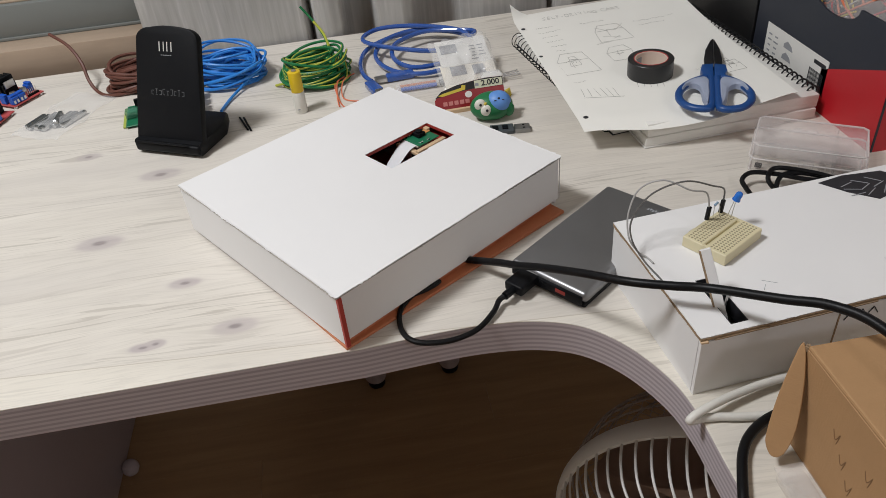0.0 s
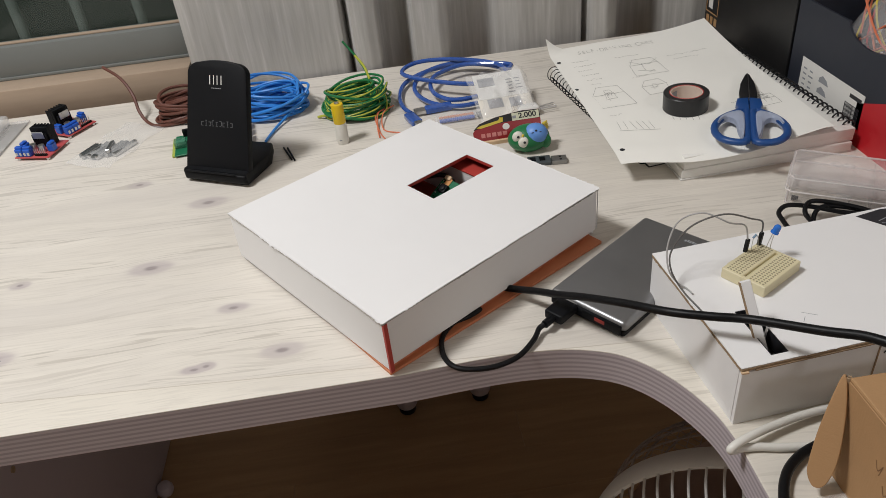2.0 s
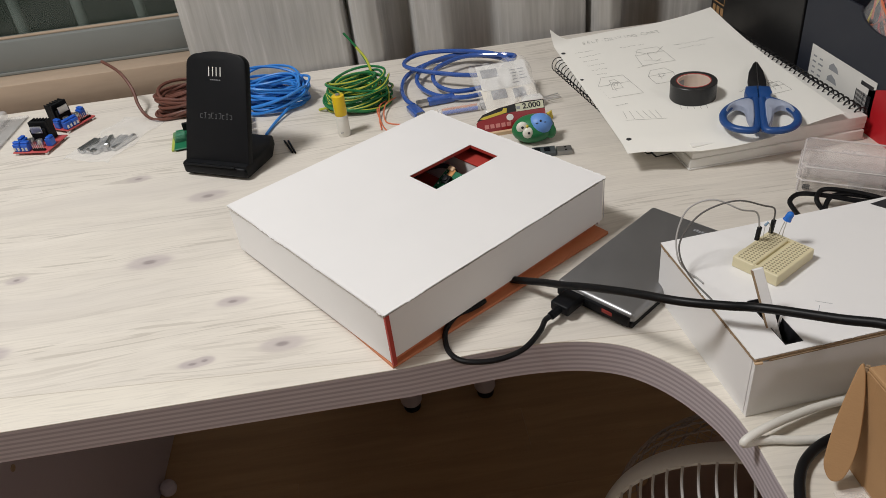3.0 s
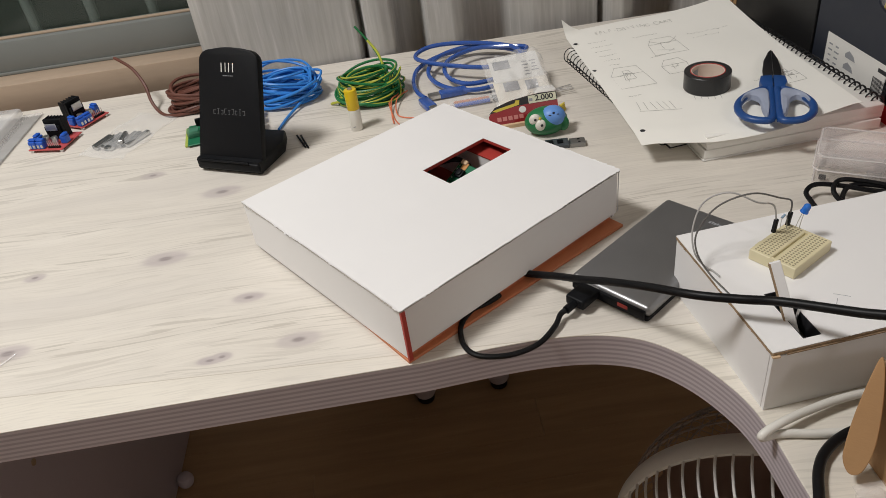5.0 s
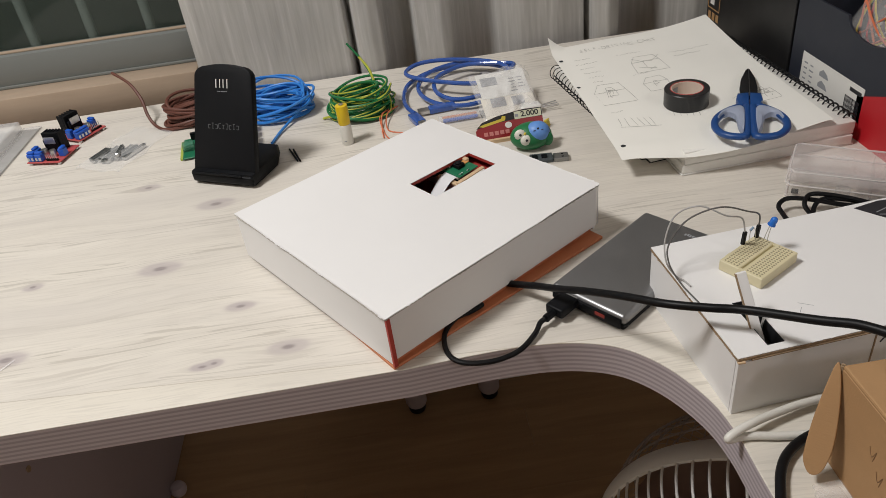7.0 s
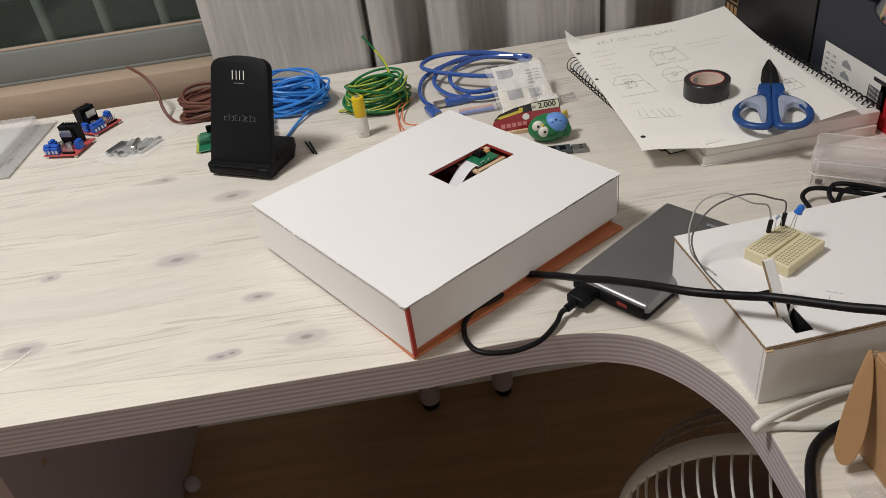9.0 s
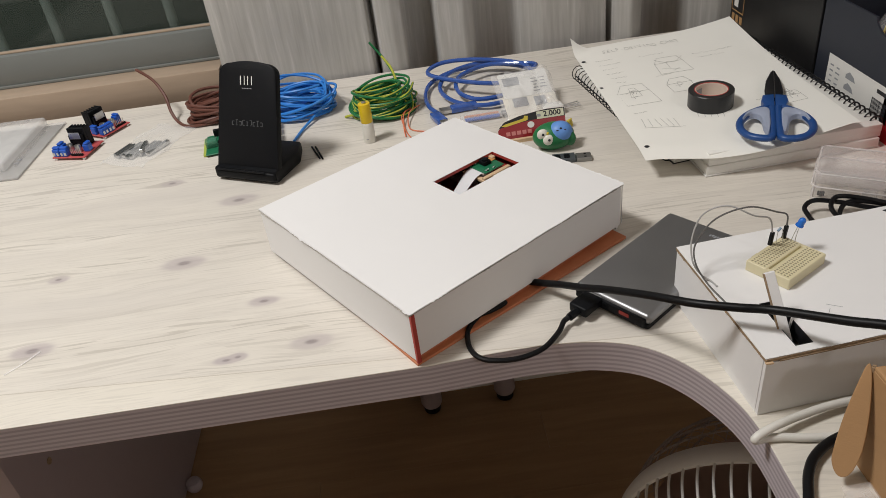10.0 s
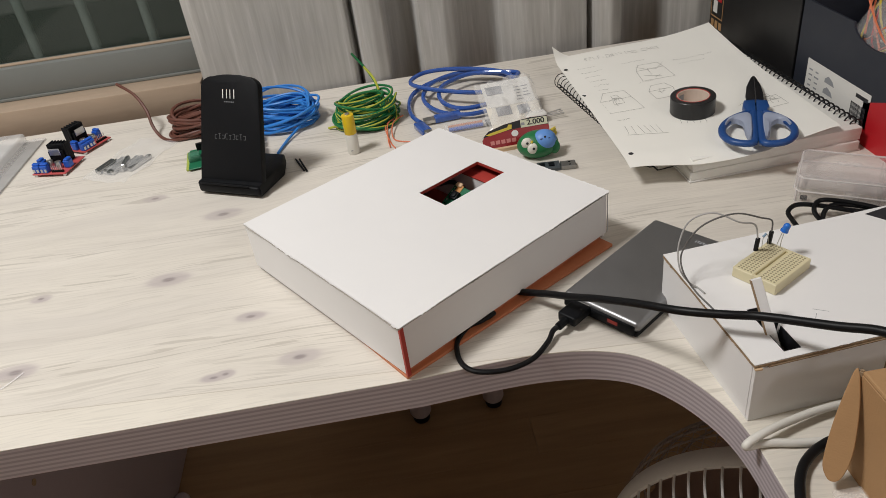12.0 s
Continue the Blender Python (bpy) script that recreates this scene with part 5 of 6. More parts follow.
def notebooks():
    # thin ring notebook below, with its rings on the free long edge
    n = thing("ring_notebook", pose(0.4905, 0.242, TOP, 0, 0, 8.0), "thin ring-bound notebook under the drawing sheet", "notebook")
    part("page_block", bm_box(0.190, 0.262, 0.013, (0.097, 0.131, 0.001), 0.0006, 1), PAGES, n, smooth=False)
    part("cover", bm_box(0.192, 0.264, 0.001, (0.097, 0.132, 0.0), 0.0003, 1), INK, n, smooth=False)
    ring = [(0.0085 * math.cos(a), 0.0016 * math.sin(a / 2), 0.0100 + 0.0095 * math.sin(a)) for a in np.linspace(0, 2 * math.pi, 14)[:-1]]
    me = mesh_of("ring", bm_tube(ring, 0.00055, 6, closed=True), BLACK)
    for i in range(26):
        ob = new("ring", me)
        ob.parent, ob.matrix_basis = n, pose(0.0, 0.008 + i * 0.0097, 0, 0, 0, 4)
    # thick sketch pad with a spiral on its other side
    p = thing("sketch_pad", pose(0.5135, 0.2085, TOP, 0, 0, 3.2), "thick white sketch pad with black spiral binding", "notebook")
    W2, D2 = 0.1775, 0.300
    for z, h, dx, a in ((0.0021, 0.0090, -0.0010, -0.4), (0.0112, 0.0062, 0.0010, 0.3), (0.0175, 0.0080, 0.0, -0.1)):
        part("page_block", bm_box(W2, D2, h, (W2 / 2 + dx, D2 / 2 + dx * 0.4, z), 0.0006, 2), PAGES, p, at=pose(0, 0, 0, 0, 0, a))
    part("cover", bm_box(W2 + 0.004, D2 + 0.002, 0.002, (W2 / 2, D2 / 2, 0), 0.0005, 1), LABEL_WHITE, p, smooth=False)
    ring = [(0.0056 * math.cos(a), 0.0016 * math.sin(a / 2), 0.0235 + 0.0068 * math.sin(a)) for a in np.linspace(0, 2 * math.pi, 16)[:-1]]
    me = mesh_of("ring", bm_tube(ring, 0.0009, 6, closed=True), TAPE)
    for i in range(32):
        ob = new("ring", me)
        ob.parent, ob.matrix_basis = p, pose(W2 - 0.0015, 0.008 + i * 0.0088, 0, 0, 0, -8)
    # the drawing sheet
    s = thing("drawing_sheet", SHEET, "white paper sheet with pencil sketches and title", "paper")
    bm = bmesh.new()
    nx, ny = 30, 40
    g = []
    for j in range(ny):
        v = j / (ny - 1)
        row = []
        for i in range(nx):
            u = i / (nx - 1)
            x, y = u * W3, v * D3
            lift = sheet_lift(u, v)
            droop = -0.006 * max(0.0, 0.06 - v) / 0.06 * max(0.0, 1 - abs(u - 0.3) * 2)
            front = -0.0125 * math.sin(math.pi * min(1.0, max(0.0, (u - 0.06) / 0.9))) * max(0.0, 1 - v * 5) * 1.3
            wave = 0.0 if 0.1 < u < 0.9 and 0.1 < v < 0.97 else 0.0006 * math.sin(u * 9 + v * 4)
            row.append(bm.verts.new((x, y + front, lift + droop + wave)))
        g.append(row)
    for a, b in zip(g, g[1:]):
        for i in range(nx - 1):
            bm.faces.new((a[i], a[i + 1], b[i + 1], b[i]))
    shell(bm, (0, 0, -0.0003))
    part("paper", bm, PAPER, s, "cream drawing paper")
    for x, y in ((0.4598, 0.4835), (0.4583, 0.3952), (0.4581, 0.3509), (0.4590, 0.3100), (0.4616, 0.2390)):
        part("punch_hole", bm_cyl(0.0026, 0.0003, (*on_sheet(x + 0.0005, y), 0.0001 + sheet_lift(on_sheet(x, y)[0] / W3, on_sheet(x, y)[1] / D3)), 14), INK, s, "dark punched hole", smooth=False)
    a, b = on_sheet(0.489, 0.5022), on_sheet(0.589, 0.4975)
    hand = random.Random(31)
    words = "SELF-DRIVING CART"
    tilt = math.degrees(math.atan2(b[1] - a[1], b[0] - a[0]))
    for k, ch in enumerate(words):
        if ch != " ":
            u = (k + 0.5) / len(words)
            lettering("title_letter", ch, 0.0125, PENCIL, s, pose(a[0] + (b[0] - a[0]) * u, a[1] + (b[1] - a[1]) * u + 0.003 + hand.uniform(-0.0012, 0.0012), 0.0005 + sheet_lift((a[0] + (b[0] - a[0]) * u) / W3, (a[1] + 0.006) / D3), 0, 0, tilt + hand.uniform(-9, 9)) @ Matrix.Diagonal((hand.uniform(0.62, 0.85), hand.uniform(1.0, 1.3), 1, 1)), "", 0.00042)
    rnd = random.Random(21)
    pencil("sketch", boxed(0.535, 0.455, 0.572, 0.405, rnd) + [[(0.54, 0.45), (0.552, 0.435)], [(0.575, 0.452), (0.562, 0.437)]], s)
    pencil("sketch", boxed(0.4705, 0.3903, 0.509, 0.3350, rnd) + boxed(0.484, 0.380, 0.494, 0.358, rnd), s)
    pencil("sketch", boxed(0.531, 0.388, 0.556, 0.352, rnd), s)
    pencil("sketch", boxed(0.625, 0.306, 0.648, 0.281, rnd) + boxed(0.630, 0.312, 0.640, 0.300, rnd), s)
    tick = []
    for k in range(6):
        x = 0.476 + k * 0.0062
        tick.append([(x, 0.300 - k * 0.002), (x + rnd.uniform(-.002, .002), 0.281 - k * 0.002)])
    tick.append([(0.4725, 0.279), (0.512, 0.268)])
    for k in range(5):
        x = 0.5345 + k * 0.006
        tick.append([(x, 0.296 - k * 0.002), (x - 0.003, 0.282 - k * 0.002)])
    pencil("sketch", tick, s)
    jottings = []
    for (x0, y0, w) in ((0.474, 0.477, 0.022), (0.474, 0.462, 0.024), (0.475, 0.447, 0.018), (0.476, 0.432, 0.020), (0.477, 0.417, 0.017), (0.479, 0.402, 0.012), (0.528, 0.470, 0.03), (0.588, 0.4505, 0.048), (0.590, 0.438, 0.03), (0.4735, 0.315, 0.012), (0.527, 0.403, 0.014), (0.60, 0.30, 0.006)):
        x = x0
        while x < x0 + w:
            l = rnd.uniform(0.0015, 0.004)
            jottings.append([(x, y0 + rnd.uniform(-.001, .001)), (x + l * 0.5, y0 + rnd.uniform(-.002, .002)), (x + l, y0 + rnd.uniform(-.001, .001))])
            x += l + 0.0012
        pencil("writing_bar", jottings, s, 0.00024)
        jottings = []


def tape_roll():
    t = thing("tape_roll", pose(0.5525, 0.3055, 0.7493, 0, -1.75, 30), "roll of black electrical tape on the sheet", "tape")
    def ring(r0, r1, h, z=0.0):
        bm, n, g = bmesh.new(), 56, []
        for k in range(n):
            a = 2 * math.pi * k / n
            c, s = math.cos(a), math.sin(a)
            g.append([bm.verts.new((r * c, r * s, zz)) for r, zz in ((r0, z), (r1 - 0.0005, z), (r1, z + 0.0006), (r1, z + h - 0.0006), (r1 - 0.0005, z + h), (r0, z + h))])
        for k in range(n):
            p, q = g[k], g[(k + 1) % n]
            for i in range(6):
                bm.faces.new((p[i], q[i], q[(i + 1) % 6], p[(i + 1) % 6]))
        bmesh.ops.recalc_face_normals(bm, faces=bm.faces[:])
        return bm
    part("tape_winding", ring(0.0172, 0.0234, 0.0185), TAPE, t, "glossy black winding")
    part("core", ring(0.0156, 0.0172, 0.0180, 0.0002), CORE, t, "pink card core")
    part("core_band", ring(0.0166, 0.0176, 0.0008, 0.0180), surface("red_band", (0.45, 0.06, 0.05), 0.5), t, "red printed rim")
    part("inner_print", bm_box(0.012, 0.0004, 0.010, (0, 0.0152, 0.004)), PRINT_GREY, t, smooth=False)


def scissors():
    s = thing("scissors", pose(0.6129, 0.2880, 0.7532, 0, -1.75, -24), "blue handled scissors with black coated blades", "scissors")
    part("blade", bm_prism([(-0.0085, -0.012), (0.0085, -0.012), (0.0088, 0.015), (0.0068, 0.040), (0.0022, 0.063), (0.0, 0.066), (-0.0025, 0.060), (-0.0075, 0.036), (-0.0092, 0.012)], 0.004, 0.0068, 0.0006), BLADE, s, "black coated blades")
    part("blade_seam", bm_box(0.0007, 0.070, 0.0004, (0.0008, 0.027, 0.0067)), STEEL, s, smooth=False)
    part("pivot", bm_cyl(0.0032, 0.0014, (0, -0.006, 0.0066), 18, 0.0004), STEEL, s, "steel pivot")
    for sx in (-1, 1):
        o = [(sx * x * 0.87, y, 0.0062) for x, y in ((0.0042, -0.030), (0.0120, -0.0345), (0.0270, -0.047), (0.0365, -0.064), (0.0370, -0.082), (0.0290, -0.096), (0.0160, -0.1015), (0.0052, -0.099), (0.0036, -0.080), (0.0036, -0.050))]
        h = part("handle", bm_tube(smooth_path(o, 6, True), 0.0037, 12, closed=True, flat=0.9), SCISSOR_BLUE, s, "dark blue handle loop")
        rim = ((0.0075, -0.0940), (0.0060, -0.0780), (0.0060, -0.0600), (0.0068, -0.0440), (0.0120, -0.0385), (0.0220, -0.0435), (0.0305, -0.0520), (0.0350, -0.0655))
        hole = ((0.0090, -0.0935), (0.0125, -0.0800), (0.0138, -0.0680), (0.0150, -0.0600), (0.0180, -0.0550), (0.0235, -0.0520), (0.0295, -0.0565), (0.0335, -0.0660))
        rim, hole = (smooth_path([(sx * x * 0.87, y, 0) for x, y in line], 4) for line in (rim, hole))
        band, g = bmesh.new(), []
        for p, q in zip(rim, hole):
            g.append([band.verts.new((e[0] + (f[0] - e[0]) * k, e[1] + (f[1] - e[1]) * k, z)) for e, f, k, z in ((p, q, 0, 0.003), (p, q, 0, 0.0098), (p, q, 0.15, 0.0106), (p, q, 0.75, 0.0102), (p, q, 1, 0.0085), (p, q, 1, 0.003))])
        for c, d in zip(g, g[1:]):
            for j in range(6):
                band.faces.new((c[j], c[(j + 1) % 6], d[(j + 1) % 6], d[j]))
        band.faces.new(g[0])
        band.faces.new(g[-1])
        bmesh.ops.recalc_face_normals(band, faces=band.faces[:])
        part("grip", band, SCISSOR_GREY, h, "soft lilac-grey inner grip")
        part("shank", bm_prism([(sx * 0.0004, -0.034), (sx * 0.0100, -0.034), (sx * 0.0130, -0.022), (sx * 0.0115, -0.008), (sx * 0.0004, -0.006)][::sx], 0.0030, 0.0098, 0.0016), SCISSOR_BLUE, s, "dark blue shank")
        part("web", bm_prism([(sx * 0.0008, -0.098), (sx * 0.0060, -0.098), (sx * 0.0062, -0.032), (sx * 0.0008, -0.032)][::sx], 0.0020, 0.0092, 0.0016), SCISSOR_BLUE, s, "dark blue bridge")


def clear_case():
    c = thing("clear_case", pose(0.6365, 0.1410, TOP, 0, 0, -33.5), "small hinged clear plastic case, empty but for scraps", "plastic case")
    L, B = 0.0925, 0.058
    part("tray", bm_box(L, B, 0.0165, (0, 0, 0), 0.004, 3), MILKY, c, "clear tray")
    part("lid", bm_box(L + 0.001, B + 0.001, 0.0125, (0, 0, 0.0172), 0.0042, 3), MILKY_LID, c, "milky clear lid")
    for z, g in ((0.0158, 0.0012), (0.0285, -0.0025), (0.0012, -0.002)):
        x, y = (L + g) / 2, (B + g) / 2
        rim = [(x - 0.004, -y, z), (x, -y + 0.004, z), (x, y - 0.004, z), (x - 0.004, y, z), (-x + 0.004, y, z), (-x, y - 0.004, z), (-x, -y + 0.004, z), (-x + 0.004, -y, z)]
        part("rim", bm_tube(rim, 0.0009, 8, closed=True), MILKY_EDGE, c, "thicker moulded rim")
    part("catch", bm_box(0.012, 0.003, 0.009, (0.0, -B / 2 - 0.001, 0.012), 0.001), MILKY, c)
    part("divider", bm_box(0.0012, B - 0.004, 0.022, (0.022, 0, 0.002)), MILKY, c, smooth=False)
    for x in (-0.010, 0.0):
        part("moulded_mark", bm_ball(0.0058, 0.004, 0.0012, (x, 0.006, 0.0295), 12), MILKY_LID, c)
    part("scrap", bm_box(0.006, 0.003, 0.004, (-0.038, -0.020, 0.002), 0.0005, 1), BLACK, c)
    # open case at the other end of the desk
    d = thing("clear_case", pose(-0.333, 0.520, TOP, 0, 0, -2), "shallow milky plastic case lid lying open", "plastic case")
    part("rim", bm_box(0.172, 0.165, 0.0035, (0, -0.004, 0), 0.0014), FROSTED, d)
    part("tray", bm_box(0.150, 0.140, 0.013, (-0.012, 0.004, 0.003), 0.004, 3), FROSTED, d)
    for y in (-0.03, 0.02):
        part("rib", bm_box(0.003, 0.05, 0.006, (0.070, y, 0.003), 0.001), MILKY, d)
    for y in (-0.045, -0.036):
        part("clip_mark", bm_box(0.006, 0.004, 0.0008, (0.067, y, 0.0034)), PRINT_GREY, d, smooth=False)


def coiled_cord():
    c = thing("coiled_cord", pose(0, 0, TOP), "thin black cord coiled behind the white box", "cable")
    pts = [(0.5655, 0.098, 0.003), (0.566, 0.1120, 0.004), (0.5650, 0.1200, 0.009), (0.575, 0.1240, 0.012), (0.592, 0.117, 0.012), (0.612, 0.104, 0.011), (0.634, 0.092, 0.010), (0.628, 0.082, 0.006), (0.606, 0.092, 0.005), (0.588, 0.100, 0.006), (0.583, 0.110, 0.012), (0.592, 0.1190, 0.016), (0.608, 0.113, 0.016), (0.630, 0.098, 0.014), (0.640, 0.086, 0.010), (0.615, 0.085, 0.004), (0.592, 0.096, 0.003), (0.5895, 0.106, 0.006), (0.600, 0.114, 0.012), (0.620, 0.106, 0.013), (0.650, 0.088, 0.008), (0.690, 0.075, 0.003)]
    part("lead", bm_tube(smooth_path(pts, 6), 0.0021, 9), RUBBER, c)


def shoe_boxes():
    # navy and red box: its label side faces the desk's middle
    n = thing("shoe_box", pose(0.7015, 0.143, TOP), "navy and red shoe box with a white size label", "box", "shoe boxes")
    D2, H, L = 0.2255, 0.112, 0.30
    # side with a thumb notch at the top
    a0, a1 = 0.060, 0.134
    o = [(0.0, 0.0), (D2, 0.0), (D2, H), (a1, H)] + [((a0 + a1) / 2 + (a1 - a0) / 2 * math.cos(t), H - 0.0005 - 0.016 * math.sin(t)) for t in np.linspace(0, math.pi, 12)[1:-1]] + [(a0, H), (0.0, H)]
    side = bm_prism(o, -0.0012, 0.0012)
    turn = Matrix(((0, 0, 1, 0), (1, 0, 0, 0), (0, 1, 0, 0), (0, 0, 0, 1)))
    part("label_side", side, NAVY, n, "navy side", turn, False)
    part("colour_block", bm_prism([(0.0, 0.0), (D2 * 0.42, 0.0), (D2 * 0.42, 0.0435), (0.087, 0.0452), (0.0, 0.080)], -0.0018, -0.0014), RED, n, "bright red colour block", turn, False)
    part("front_side", bm_box(L, 0.0024, H, (L / 2 + 0.0013, 0.0012, 0)), RED, n, "red side", smooth=False)
    part("rear_side", bm_box(L, 0.0024, H, (L / 2 + 0.0013, D2 - 0.0012, 0)), NAVY, n, smooth=False)
    part("far_side", bm_box(0.0024, D2, H, (L, D2 / 2, 0)), NAVY, n, smooth=False)
    part("bottom", bm_box(L - 0.004, D2 - 0.006, 0.002, (L / 2 + 0.001, D2 / 2, 0)), NAVY, n, smooth=False)
    part("red_lining", bm_box(0.0008, D2 - 0.008, H - 0.026, (0.0022, D2 / 2, 0.003)), RED, n, smooth=False)
    part("red_rim", bm_box(L, 0.0022, 0.003, (L / 2 + 0.002, 0.0012, H)), RED, n, smooth=False)
    lab = part("size_label", bm_box(0.0004, 0.116, 0.036, (-0.0016, 0.1425, 0.0170)), LABEL_WHITE, n, "white printed size label", smooth=False)
    rnd = random.Random(8)
    for i in range(14):
        part("bar_code", bm_box(0.0003, 0.0006 + rnd.random() * 0.0008, 0.017, (-0.0019, 0.0895 + i * 0.0018, 0.020)), INK, lab, smooth=False)
    part("print_bar", bm_box(0.0003, 0.020, 0.0040, (-0.0019, 0.098, 0.0435)), INK, lab, "plain dark code bar", smooth=False)
    for i in range(8):
        part("print_bar", bm_box(0.0003, 0.005 + rnd.random() * 0.004, 0.0016, (-0.0019, 0.192 - (i % 2) * 0.012, 0.0235 + (i // 2) * 0.006)), PRINT_GREY, lab, smooth=False)
    for i in range(2):
        part("printed_shape", bm_prism([(0.146, 0.026 + i * 0.012), (0.164, 0.026 + i * 0.012), (0.164, 0.030 + i * 0.012), (0.158, 0.034 + i * 0.012), (0.150, 0.031 + i * 0.012)], -0.0021, -0.0018), PRINT_GREY, lab, "small printed shape", turn, False)
    # bag of loose jumper wires in the box
    b = thing("wire_bag", pose(0.785, 0.262, TOP + 0.005), "clear bag of coloured jumper wires in the shoe box", "plastic bag")
    part("film", bm_ball(0.072, 0.090, 0.068, (0, 0, 0.068), 24), CLEAR, b, "clear film")
    part("filling", bm_ball(0.062, 0.080, 0.045, (0.004, 0, 0.050), 18), surface("dark_filling", (0.10, 0.05, 0.04), 0.7, vary=0.4), b)
    cols = (ORANGE_WIRE, BROWN_WIRE, PACK_YELLOW, RED, WHITE_CABLE, ORANGE_WIRE)
    for i in range(26):
        a, q = rnd.uniform(0, 6.28), rnd.uniform(0.5, 1.0)
        p = [(0.066 * q * math.cos(a + k * 0.55), 0.082 * q * math.sin(a + k * 0.55), 0.095 + 0.030 * math.sin(k * 1.1 + i) * q) for k in range(5)]
        part("jumper", bm_tube(smooth_path(p, 4), 0.0011, 6), cols[i % 6], b)
    # tall black box behind
    k = thing("shoe_box", pose(0.7010, 0.3735, TOP), "black shoe box with a gold outlined mark", "box", "shoe boxes")
    part("body", bm_box(0.30, 0.228, 0.20, (0.15, 0.1155, 0), 0.0008, 1), DARK_CARD, k, smooth=False)
    part("lid", bm_box(0.306, 0.234, 0.05, (0.150, 0.1155, 0.155), 0.0008, 1), DARK_CARD, k, smooth=False)
    gold = surface("gold_print", (0.42, 0.24, 0.10), 0.4)
    m = part("brand_frame", bm_box(0.0004, 0.036, 0.0014, (-0.0002, 0.208, 0.0285)), gold, k, "plain gold outlined mark", smooth=False)
    for y, z, w, h in ((0.208, 0.066, 0.036, 0.0014), (0.1905, 0.029, 0.0014, 0.038), (0.2255, 0.029, 0.0014, 0.038)):
        part("brand_line", bm_box(0.0004, w, h, (-0.0002, y, z)), gold, m, smooth=False)
    part("brand_bar", bm_box(0.0004, 0.012, 0.026, (-0.0002, 0.213, 0.035)), LABEL_WHITE, m, smooth=False)
    part("brand_bar", bm_box(0.0004, 0.020, 0.006, (-0.0002, 0.205, 0.052)), RED, m, smooth=False)
    for i in range(3):
        part("brand_bar", bm_box(0.0004, 0.008, 0.010, (-0.0002, 0.195 + i * 0.012, 0.0145)), gold, m, smooth=False)


FX, FZ = Vector((-0.7325, 0.6785, -0.0555)).normalized(), Vector((0.2439, 0.3377, 0.9091)).normalized()
FN = FZ.cross(FX)


